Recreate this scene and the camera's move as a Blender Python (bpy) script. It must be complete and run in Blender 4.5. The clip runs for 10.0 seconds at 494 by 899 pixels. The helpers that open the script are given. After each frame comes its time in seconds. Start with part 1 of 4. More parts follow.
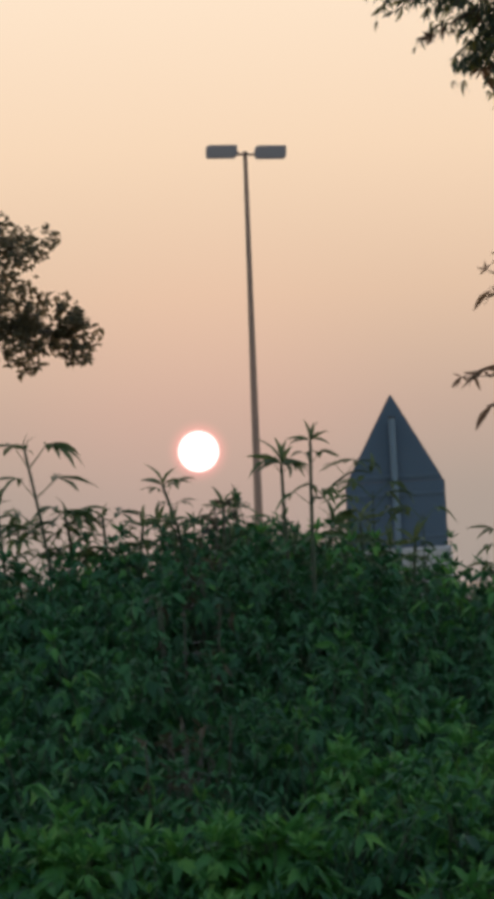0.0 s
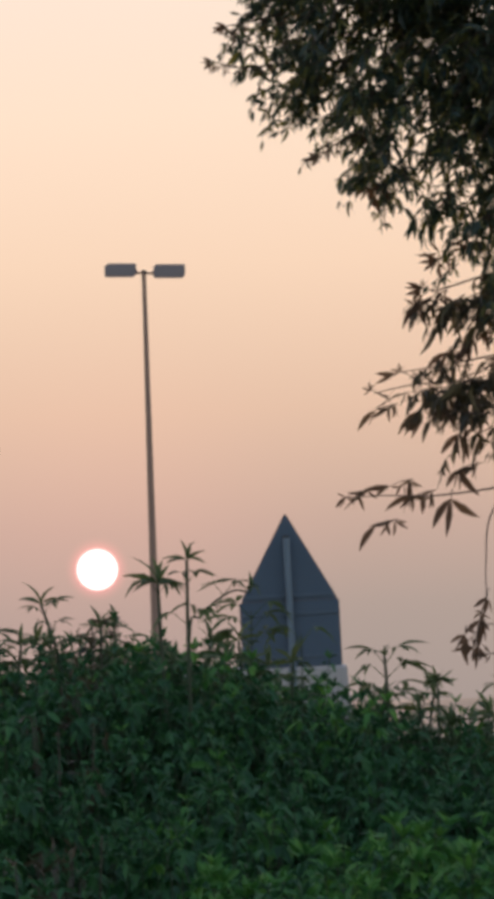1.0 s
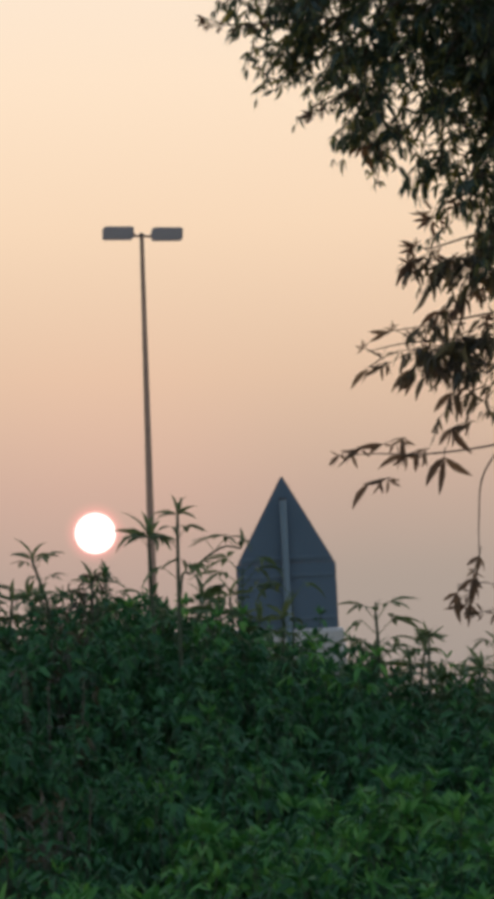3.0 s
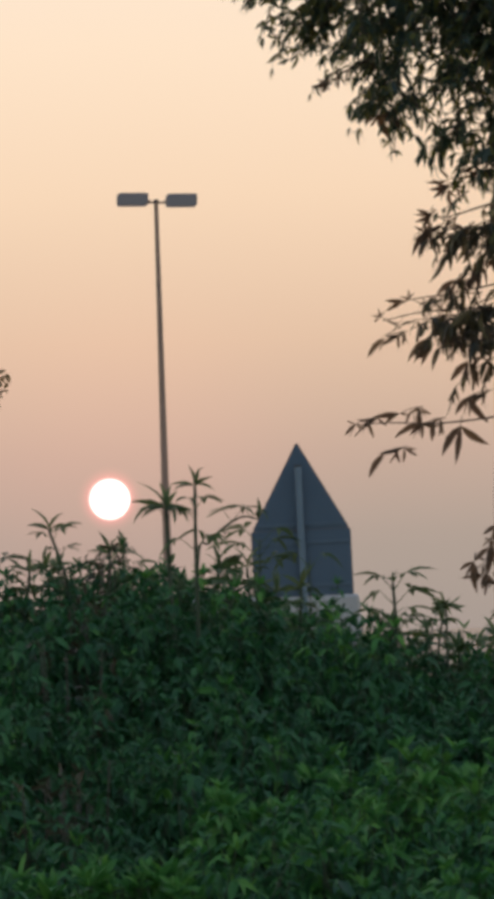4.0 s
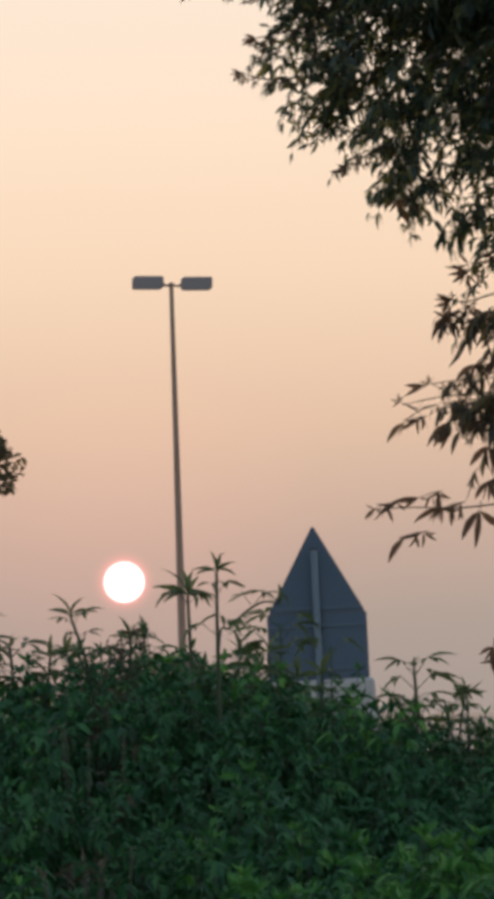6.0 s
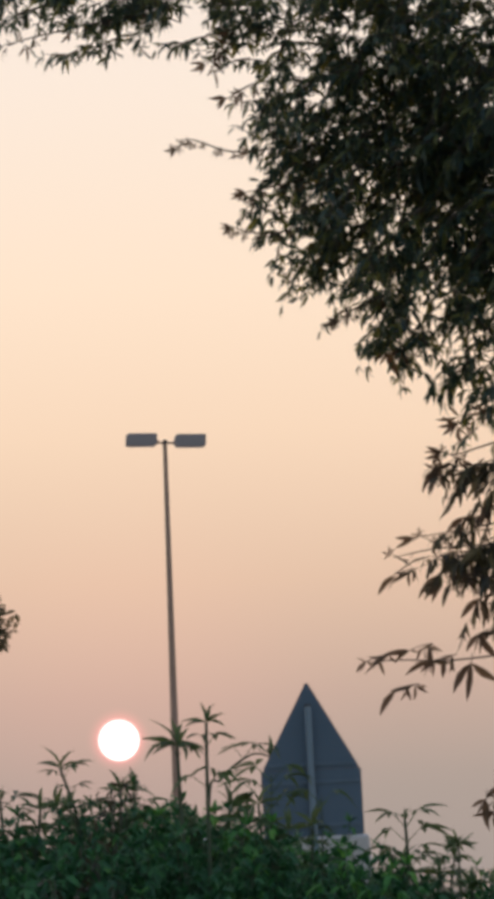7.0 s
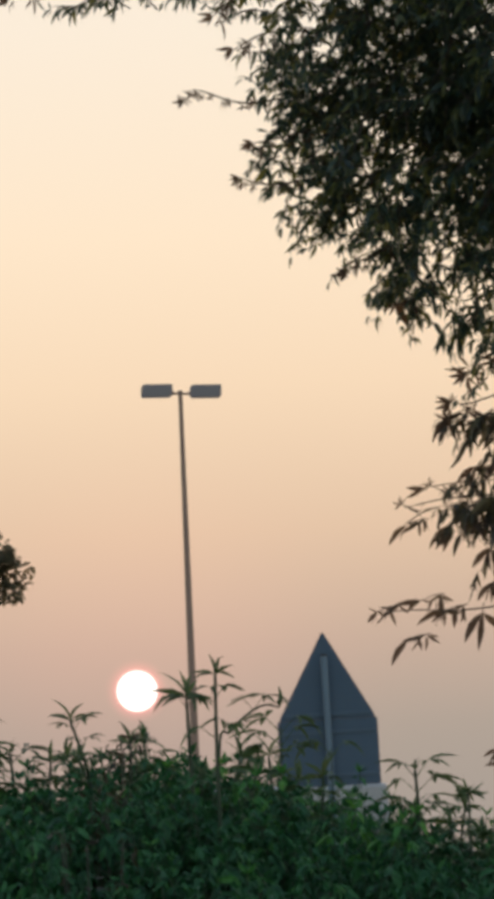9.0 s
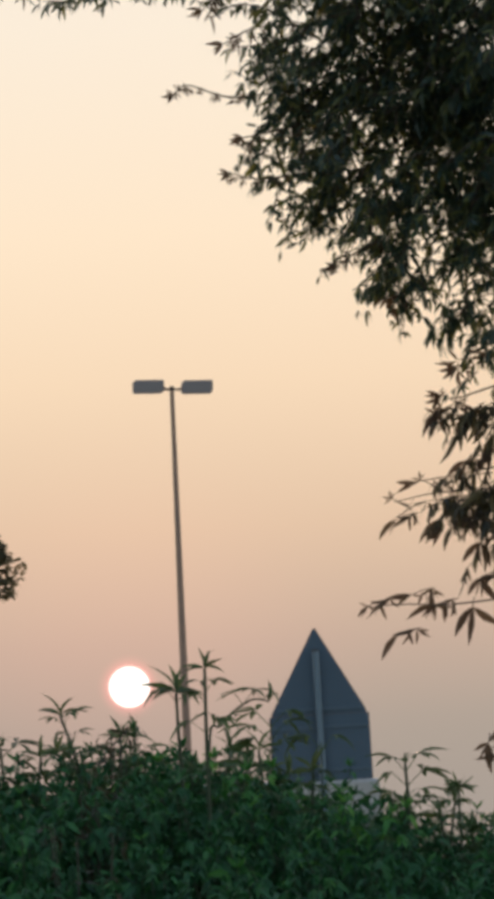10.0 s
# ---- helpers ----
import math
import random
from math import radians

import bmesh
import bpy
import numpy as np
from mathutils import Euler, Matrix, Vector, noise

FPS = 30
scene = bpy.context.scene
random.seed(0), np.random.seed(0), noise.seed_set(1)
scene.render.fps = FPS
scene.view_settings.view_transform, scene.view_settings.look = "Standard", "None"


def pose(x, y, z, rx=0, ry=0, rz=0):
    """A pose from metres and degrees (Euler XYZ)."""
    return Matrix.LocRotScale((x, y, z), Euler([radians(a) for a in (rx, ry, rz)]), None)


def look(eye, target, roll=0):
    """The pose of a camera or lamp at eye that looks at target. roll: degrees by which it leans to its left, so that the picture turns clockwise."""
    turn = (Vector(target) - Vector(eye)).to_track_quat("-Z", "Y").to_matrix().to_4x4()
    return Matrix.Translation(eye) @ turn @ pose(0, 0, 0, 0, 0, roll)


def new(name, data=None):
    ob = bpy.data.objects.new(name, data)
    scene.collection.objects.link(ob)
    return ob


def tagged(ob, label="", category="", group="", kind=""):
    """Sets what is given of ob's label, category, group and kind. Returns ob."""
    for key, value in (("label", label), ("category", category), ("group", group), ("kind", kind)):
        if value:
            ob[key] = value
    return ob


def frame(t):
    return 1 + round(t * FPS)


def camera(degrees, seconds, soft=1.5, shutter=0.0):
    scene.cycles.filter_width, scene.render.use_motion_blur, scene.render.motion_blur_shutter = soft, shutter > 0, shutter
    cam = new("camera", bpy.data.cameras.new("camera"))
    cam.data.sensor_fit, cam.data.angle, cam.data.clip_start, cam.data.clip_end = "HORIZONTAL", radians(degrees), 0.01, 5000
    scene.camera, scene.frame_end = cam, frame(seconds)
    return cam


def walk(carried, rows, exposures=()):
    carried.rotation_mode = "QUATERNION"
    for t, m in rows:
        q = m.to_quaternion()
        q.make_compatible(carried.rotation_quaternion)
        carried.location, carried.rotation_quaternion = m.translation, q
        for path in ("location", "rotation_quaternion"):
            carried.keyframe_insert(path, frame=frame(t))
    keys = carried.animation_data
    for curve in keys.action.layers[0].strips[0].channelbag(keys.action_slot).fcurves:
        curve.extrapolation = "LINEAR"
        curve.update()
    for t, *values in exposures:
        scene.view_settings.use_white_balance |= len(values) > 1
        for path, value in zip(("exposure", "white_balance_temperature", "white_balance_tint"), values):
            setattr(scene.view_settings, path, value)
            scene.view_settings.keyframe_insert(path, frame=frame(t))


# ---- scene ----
# ---------------------------------------------------------------- camera
cam = camera(6.7578, 10.0, soft=6.6)
PATH = [
    (0.0, look((-0.0454, 0, 1.6092), (-0.7738, 49.9671, 3.2687), -2.16)),
    (0.3, look((-0.0303, 0, 1.6056), (-0.4358, 49.9719, 3.2304), -2.16)),
    (0.5, look((-0.0180, 0, 1.6036), (-0.1878, 49.9680, 3.3835), -2.16)),
    (0.9, look((-0.0074, 0, 1.6116), (0.4021, 49.9196, 4.4171), -2.00)),
    (1.0, look((-0.0065, 0, 1.6096), (0.5201, 49.9053, 4.6406), -1.95)),
    (1.2, look((-0.0004, 0, 1.6076), (0.6724, 49.8843, 4.9403), -1.93)),
    (1.5, look((0.0065, 0, 1.5980), (0.7429, 49.8615, 5.2434), -1.89)),
    (1.8, look((0.0066, 0, 1.5995), (0.8365, 49.8504, 5.3747), -1.93)),
    (2.0, look((0.0067, 0, 1.6005), (0.9207, 49.8430, 5.4525), -1.96)),
    (2.1, look((0.0048, 0, 1.5979), (1.0009, 49.8469, 5.3790), -1.99)),
    (2.3, look((0.0009, 0, 1.5928), (1.0201, 49.8648, 5.1234), -2.05)),
    (2.5, look((0.0051, 0, 1.5935), (0.9323, 49.8871, 4.8205), -2.10)),
    (2.7, look((0.0051, 0, 1.5947), (0.8566, 49.9030, 4.5892), -2.01)),
    (3.0, look((0.0058, 0, 1.5938), (0.5409, 49.9295, 4.1940), -1.86)),
    (3.2, look((0.0040, 0, 1.6007), (0.3825, 49.9358, 4.1060), -1.87)),
    (4.3, look((-0.0023, 0, 1.6026), (0.3548, 49.9543, 3.7097), -1.92)),
    (4.5, look((-0.0091, 0, 1.5991), (0.3573, 49.9554, 3.6787), -1.93)),
    (5.0, look((-0.0124, 0, 1.6000), (0.3598, 49.9547, 3.6962), -1.84)),
    (5.2, look((-0.0116, 0, 1.6034), (0.2394, 49.9505, 3.8124), -1.83)),
    (6.3, look((-0.0116, 0, 1.6079), (0.2067, 49.8529, 5.4337), -1.86)),
    (6.5, look((-0.0110, 0, 1.6086), (0.3014, 49.8070, 5.9869), -1.90)),
    (6.7, look((-0.0091, 0, 1.6052), (0.3448, 49.7551, 6.5355), -1.98)),
    (7.0, look((-0.0028, 0, 1.5959), (0.3390, 49.7419, 6.6586), -2.09)),
    (7.2, look((0.0051, 0, 1.5977), (0.3402, 49.7488, 6.5917), -2.22)),
    (7.5, look((0.0119, 0, 1.5963), (0.2527, 49.7674, 6.4072), -2.42)),
    (7.7, look((0.0135, 0, 1.5950), (0.2319, 49.7796, 6.2795), -2.45)),
    (8.0, look((0.0162, 0, 1.5930), (0.1878, 49.7895, 6.1733), -2.52)),
    (8.2, look((0.0140, 0, 1.5932), (0.1668, 49.7948, 6.1154), -2.50)),
    (8.5, look((0.0109, 0, 1.5934), (0.1399, 49.7971, 6.0919), -2.51)),
    (9.0, look((0.0134, 0, 1.5981), (0.1371, 49.7989, 6.0759), -2.46)),
    (9.5, look((0.0138, 0, 1.5976), (0.1634, 49.7994, 6.0697), -2.46)),
    (10.0, look((0.0177, 0, 1.5948), (0.2370, 49.8035, 6.0174), -2.57)),
]
# the clip's white balance drifts a little
TINT = [(0.0, 0.0, 6550, 12.0), (0.5, 0.09, 6600, 14.5), (1.0, 0.0, 6560, 18.0), (1.5, 0.0, 6480, 17.5), (2.0, 0.0, 6430, 14.5), (2.5, 0.0, 6550, 12.0), (4.5, 0.0, 6600, 13.0),
        (6.5, 0.0, 6500, 14.5), (7.5, 0.03, 6450, 13.5), (8.0, 0.0, 6500, 10.0), (8.5, 0.0, 6640, 8.0), (9.0, 0.03, 6540, 8.5), (10.0, 0.03, 6530, 8.5)]
walk(cam, PATH, TINT)

# ---------------------------------------------------------------- light
SUN_AZ, SUN_EL = radians(-1.5), radians(1.9)
SUN_DIR = Vector((math.sin(SUN_AZ) * math.cos(SUN_EL), math.cos(SUN_AZ) * math.cos(SUN_EL), math.sin(SUN_EL)))


def lin(r, g, b):
    """Linear colour of an 8-bit screen colour."""
    return tuple((c / 255 / 12.92 if c <= 10 else ((c / 255 + 0.055) / 1.055) ** 2.4) for c in (r, g, b))


def sunset_world():
    world = bpy.data.worlds.new("sunset_sky")
    world.use_nodes = True
    scene.world = world
    nt = world.node_tree
    nt.nodes.clear()
    N, L = nt.nodes.new, nt.links.new
    out, bg = N("ShaderNodeOutputWorld"), N("ShaderNodeBackground")
    L(bg.outputs[0], out.inputs[0])
    tc, sep = N("ShaderNodeTexCoord"), N("ShaderNodeSeparateXYZ")
    L(tc.outputs["Generated"], sep.inputs[0])
    # hazy gradient over the height above the horizon
    ramp = N("ShaderNodeValToRGB")
    stops = [(0.0, (168, 156, 147)), (0.022, (176, 161, 149)), (0.042, (197, 172, 155)), (0.07, (224, 194, 167)),
             (0.105, (243, 216, 186)), (0.14, (250, 228, 201)), (0.19, (248, 234, 216)), (0.29, (232, 226, 220)),
             (0.5, (185, 194, 208)), (1.0, (140, 158, 190))]
    els = ramp.color_ramp.elements
    while len(els) < len(stops):
        els.new(0.5)
    for e, (p, c) in zip(els, stops):
        e.position, e.color = p, (*lin(*c), 1)
    L(sep.outputs["Z"], ramp.inputs[0])
    # the sky opposite the sun is dimmer and bluer
    side = N("ShaderNodeMapRange")
    side.inputs["From Min"].default_value, side.inputs["From Max"].default_value = -1, 0.85
    L(sep.outputs["Y"], side.inputs["Value"])
    tint = N("ShaderNodeMix")
    tint.data_type = "RGBA"
    tint.inputs[6].default_value, tint.inputs[7].default_value = (0.60, 0.82, 0.94, 1), (1, 1, 1, 1)
    L(side.outputs[0], tint.inputs[0])
    haze = N("ShaderNodeVectorMath")
    haze.operation = "MULTIPLY"
    L(ramp.outputs[0], haze.inputs[0])
    L(tint.outputs[2], haze.inputs[1])
    # aureole of the sun in the haze, narrow and wide
    dist = N("ShaderNodeVectorMath")
    dist.operation = "DISTANCE"
    dist.inputs[1].default_value = SUN_DIR
    L(tc.outputs["Generated"], dist.inputs[0])
    total = haze.outputs[0]
    for reach, colour in ((0.0086, (0.95, 0.15, 0.17)), (0.075, (0.078, 0.020, 0.016))):
        fall = N("ShaderNodeMapRange")
        fall.interpolation_type = "SMOOTHERSTEP"
        fall.inputs["From Min"].default_value, fall.inputs["From Max"].default_value = 0.0, reach
        fall.inputs["To Min"].default_value, fall.inputs["To Max"].default_value = 1.0, 0.0
        L(dist.outputs["Value"], fall.inputs["Value"])
        glow = N("ShaderNodeVectorMath")
        glow.operation = "SCALE"
        glow.inputs[0].default_value = colour
        L(fall.outputs[0], glow.inputs["Scale"])
        add = N("ShaderNodeVectorMath")
        L(total, add.inputs[0])
        L(glow.outputs[0], add.inputs[1])
        total = add.outputs[0]
    sky = N("ShaderNodeTexSky")
    sky.sky_type, sky.sun_disc = "NISHITA", False
    sky.sun_elevation, sky.sun_rotation = SUN_EL, SUN_AZ
    sky.dust_density, sky.air_density = 6.0, 1.5
    dim = N("ShaderNodeVectorMath")
    dim.operation = "SCALE"
    dim.inputs["Scale"].default_value = 0.003
    L(sky.outputs[0], dim.inputs[0])
    add = N("ShaderNodeVectorMath")
    L(total, add.inputs[0])
    L(dim.outputs[0], add.inputs[1])
    L(add.outputs[0], bg.inputs["Color"])
    bg.inputs["Strength"].default_value = 1.0


sunset_world()
sun_lamp = new("sun_light", bpy.data.lights.new("sun_light", "SUN"))
sun_lamp.data.energy, sun_lamp.data.angle, sun_lamp.data.color = 1.8, radians(4), (1.0, 0.62, 0.38)
sun_lamp.matrix_world = look(SUN_DIR * 50, (0, 0, 0))

# ---------------------------------------------------------------- materials


def material(name):
    m = bpy.data.materials.new(name)
    m.use_nodes = True
    nt = m.node_tree
    nt.nodes.clear()
    return m, nt, nt.nodes.new, nt.links.new


def surface(name, a, b, scale=8.0, fine=90.0, rough=(0.5, 0.75), metal=0.0, bump=0.15, c=None, coord="Object"):
    """Two colours mixed by coarse and fine noise, a third for stains, with bump."""
    m, nt, N, L = material(name)
    out, bs, tc = N("ShaderNodeOutputMaterial"), N("ShaderNodeBsdfPrincipled"), N("ShaderNodeTexCoord")
    L(bs.outputs[0], out.inputs[0])
    n1, n2 = N("ShaderNodeTexNoise"), N("ShaderNodeTexNoise")
    for n, s, d in ((n1, scale, 5), (n2, fine, 3)):
        n.inputs["Scale"].default_value, n.inputs["Detail"].default_value = s, d
        L(tc.outputs[coord], n.inputs["Vector"])
    mix = N("ShaderNodeMix")
    mix.data_type = "RGBA"
    mix.inputs[6].default_value, mix.inputs[7].default_value = (*a, 1), (*b, 1)
    L(n1.outputs[0], mix.inputs[0])
    colour = mix.outputs[2]
    if c:
        spot = N("ShaderNodeMapRange")
        spot.inputs["From Min"].default_value, spot.inputs["From Max"].default_value = 0.55, 0.72
        L(n2.outputs[0], spot.inputs["Value"])
        mix2 = N("ShaderNodeMix")
        mix2.data_type = "RGBA"
        mix2.inputs[7].default_value = (*c, 1)
        L(spot.outputs[0], mix2.inputs[0])
        L(colour, mix2.inputs[6])
        colour = mix2.outputs[2]
    L(colour, bs.inputs["Base Color"])
    rr = N("ShaderNodeMapRange")
    rr.inputs["To Min"].default_value, rr.inputs["To Max"].default_value = rough
    L(n2.outputs[0], rr.inputs["Value"])
    L(rr.outputs[0], bs.inputs["Roughness"])
    bs.inputs["Metallic"].default_value = metal
    bp = N("ShaderNodeBump")
    bp.inputs["Strength"].default_value, bp.inputs["Distance"].default_value = bump, 0.01
    L(n2.outputs[0], bp.inputs["Height"])
    L(bp.outputs[0], bs.inputs["Normal"])
    return m


def leaf_material(name, dark, mid, light, thin=0.3, rough=0.42, per_object=False, shine=0.35):
    """Leaf: each blade has its own tone; light shines through it."""
    m, nt, N, L = material(name)
    out, bs, tr, mx = N("ShaderNodeOutputMaterial"), N("ShaderNodeBsdfPrincipled"), N("ShaderNodeBsdfTranslucent"), N("ShaderNodeMixShader")
    geo, obj, tc, noise_t = N("ShaderNodeNewGeometry"), N("ShaderNodeObjectInfo"), N("ShaderNodeTexCoord"), N("ShaderNodeTexNoise")
    noise_t.inputs["Scale"].default_value, noise_t.inputs["Detail"].default_value = 45.0, 3.0
    L(tc.outputs["Object"], noise_t.inputs["Vector"])
    add = N("ShaderNodeMath")
    add.operation = "MULTIPLY_ADD"
    add.inputs[1].default_value, add.inputs[2].default_value = 0.5, -0.25
    L(noise_t.outputs[0], add.inputs[0])
    tone = N("ShaderNodeMath")
    L(obj.outputs["Random"] if per_object else geo.outputs["Random Per Island"], tone.inputs[0])
    L(add.outputs[0], tone.inputs[1])
    ramp = N("ShaderNodeValToRGB")
    els = ramp.color_ramp.elements
    els.new(0.5)
    for e, (p, col) in zip(els, ((0.0, dark), (0.55, mid), (1.0, light))):
        e.position, e.color = p, (*col, 1)
    L(tone.outputs[0], ramp.inputs[0])
    L(ramp.outputs[0], bs.inputs["Base Color"])
    bs.inputs["Roughness"].default_value = rough
    bs.inputs["Specular IOR Level"].default_value = shine
    L(ramp.outputs[0], tr.inputs["Color"])
    mx.inputs[0].default_value = thin
    L(bs.outputs[0], mx.inputs[1])
    L(tr.outputs[0], mx.inputs[2])
    L(mx.outputs[0], out.inputs[0])
    return m


def plain(name, colour, rough=0.5, metal=0.0, emit=None):
    m, nt, N, L = material(name)
    out, bs = N("ShaderNodeOutputMaterial"), N("ShaderNodeBsdfPrincipled")
    L(bs.outputs[0], out.inputs[0])
    bs.inputs["Base Color"].default_value, bs.inputs["Roughness"].default_value = (*colour, 1), rough
    bs.inputs["Metallic"].default_value = metal
    if emit:
        bs.inputs["Emission Color"].default_value, bs.inputs["Emission Strength"].default_value = (*emit[0], 1), emit[1]
    return m


M_SOIL = surface("sandy_soil", (0.40, 0.32, 0.24), (0.28, 0.23, 0.165), 0.6, 14, (0.8, 0.95), bump=0.5, c=(0.33, 0.29, 0.2))
M_HEDGE = leaf_material("hedge_leaf", (0.020, 0.072, 0.030), (0.034, 0.128, 0.046), (0.055, 0.172, 0.050), 0.25, 0.48, shine=0.28)
M_YOUNG = leaf_material("young_leaf", (0.045, 0.165, 0.042), (0.075, 0.24, 0.05), (0.125, 0.31, 0.055), 0.35, 0.5)
M_SHOOT = leaf_material("shoot_leaf", (0.06, 0.10, 0.04), (0.09, 0.14, 0.055), (0.12, 0.18, 0.07), 0.45, per_object=True)
M_TREE = leaf_material("tree_leaf", (0.036, 0.068, 0.056), (0.060, 0.092, 0.054), (0.185, 0.185, 0.045), 0.52, 0.34, shine=0.8)
# brown leaves whose red warmth from the evening sky is put into the colour
M_TWIGLEAF = leaf_material("glow_tinted_twig_leaf", (0.085, 0.060, 0.044), (0.12, 0.080, 0.054), (0.15, 0.105, 0.062), 0.5, per_object=True)
M_HANG = leaf_material("hanging_leaf", (0.050, 0.052, 0.038), (0.090, 0.076, 0.046), (0.150, 0.125, 0.055), 0.5, 0.36, shine=0.5)
# far leaves: tones lifted in the colour itself to stand in for distance haze
M_FAR = leaf_material("hazed_far_leaf", (0.13, 0.125, 0.08), (0.18, 0.165, 0.10), (0.26, 0.205, 0.12), 0.7)
M_DEAD = leaf_material("withered_leaf", (0.042, 0.042, 0.022), (0.062, 0.056, 0.030), (0.085, 0.072, 0.040), 0.25)
M_STEM = surface("green_stem", (0.05, 0.075, 0.035), (0.035, 0.055, 0.028), 20, 200, (0.5, 0.7))
M_BARK = surface("bark", (0.10, 0.075, 0.055), (0.05, 0.038, 0.03), 6, 60, (0.8, 0.95), bump=0.6, c=(0.14, 0.11, 0.09))
M_DRY = surface("dry_stem", (0.075, 0.062, 0.042), (0.05, 0.042, 0.03), 15, 120, (0.7, 0.9))
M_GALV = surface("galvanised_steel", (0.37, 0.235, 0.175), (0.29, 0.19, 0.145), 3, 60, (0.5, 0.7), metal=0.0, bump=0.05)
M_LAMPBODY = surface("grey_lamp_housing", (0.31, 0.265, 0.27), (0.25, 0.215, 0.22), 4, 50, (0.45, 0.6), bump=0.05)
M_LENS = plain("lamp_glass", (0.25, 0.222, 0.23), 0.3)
M_SIGN = surface("aluminium_sign_back", (0.085, 0.130, 0.185), (0.07, 0.110, 0.160), 3, 40, (0.45, 0.65), metal=0.2, bump=0.05, c=(0.10, 0.125, 0.155))
M_POST = surface("sign_post_steel", (0.17, 0.235, 0.295), (0.14, 0.20, 0.255), 5, 60, (0.4, 0.6), metal=0.3, bump=0.05)
M_RAIL = surface("sign_rail", (0.10, 0.145, 0.195), (0.085, 0.125, 0.17), 5, 60, (0.4, 0.6), metal=0.3, bump=0.05)
M_EDGE = plain("dull_red_sign_edge", (0.16, 0.11, 0.11), 0.5)
M_WHITE = surface("white_car_paint", (0.46, 0.445, 0.44), (0.41, 0.395, 0.39), 2, 40, (0.25, 0.4), bump=0.02, c=(0.40, 0.38, 0.36))
M_GLASS = plain("dark_car_glass", (0.03, 0.035, 0.04), 0.08)
M_TYRE = surface("tyre_rubber", (0.03, 0.03, 0.03), (0.02, 0.02, 0.02), 20, 100, (0.8, 0.95))
M_RIM = plain("wheel_rim", (0.45, 0.45, 0.46), 0.35, 0.7)
M_TAIL = plain("tail_lamp", (0.45, 0.03, 0.02), 0.25)
M_CLEAR = plain("headlamp", (0.6, 0.6, 0.58), 0.15)
M_TRIM = plain("dark_plastic", (0.04, 0.04, 0.042), 0.6)

# ---------------------------------------------------------------- mesh helpers
rng = np.random.default_rng(7)


def part(name, data, mat, parent=None, label="", smooth=False):
    """Links a bmesh or a mesh as one object under a thing."""
    if isinstance(data, bmesh.types.BMesh):
        me = bpy.data.meshes.new(name)
        data.normal_update()
        data.to_mesh(me)
        data.free()
    else:
        me = data
    if mat and not me.materials:
        me.materials.append(mat)
    if smooth:
        me.shade_smooth()
    ob = new(name, me)
    if parent:
        ob.parent = parent
    if label:
        ob["label"] = label
    return ob


def raw_mesh(name, verts, tris, mat, smooth=True):
    """A mesh from arrays of corners and triangles."""
    me = bpy.data.meshes.new(name)
    verts, tris = np.asarray(verts, np.float32).reshape(-1, 3), np.asarray(tris, np.int32).reshape(-1, 3)
    me.vertices.add(len(verts))
    me.vertices.foreach_set("co", verts.ravel())
    me.loops.add(tris.size)
    me.loops.foreach_set("vertex_index", tris.ravel())
    me.polygons.add(len(tris))
    me.polygons.foreach_set("loop_start", np.arange(0, tris.size, 3, dtype=np.int32))
    me.polygons.foreach_set("use_smooth", np.full(len(tris), smooth))
    me.update(calc_edges=True)
    me.validate()
    me.materials.append(mat)
    return me


# a lanceolate blade: base, three rows of three, tip
ROWS = ((0.22, 0.72), (0.48, 1.0), (0.76, 0.62))
F_X = np.array([0] + [s * w for _, w in ROWS for s in (-0.5, 0, 0.5)] + [0])
F_Y = np.array([0] + [y for y, _ in ROWS for s in range(3)] + [1])
F_Z = np.array([0] + [abs(s) * w * 0.45 for _, w in ROWS for s in (-0.5, 0, 0.5)] + [0])
F_T = [(0, 2, 1), (0, 3, 2)]
for r0 in (1, 4):
    for k in (0, 1):
        a, b, c, d = r0 + k, r0 + k + 1, r0 + k + 4, r0 + k + 3
        F_T += [(a, b, c), (a, c, d)]
F_T += [(7, 8, 10), (8, 9, 10)]
F_T = np.array(F_T)


def unit(v):
    return v / np.maximum(np.linalg.norm(v, axis=-1, keepdims=True), 1e-9)


# a lighter one with two rows
ROWS2 = ((0.3, 0.95), (0.66, 0.8))
C_X = np.array([0] + [s * w for _, w in ROWS2 for s in (-0.5, 0, 0.5)] + [0])
C_Y = np.array([0] + [y for y, _ in ROWS2 for s in range(3)] + [1])
C_Z = np.array([0] + [abs(s) * w * 0.45 for _, w in ROWS2 for s in (-0.5, 0, 0.5)] + [0])
C_T = np.array([(0, 2, 1), (0, 3, 2), (1, 2, 5), (1, 5, 4), (2, 3, 6), (2, 6, 5), (4, 5, 7), (5, 6, 7)])


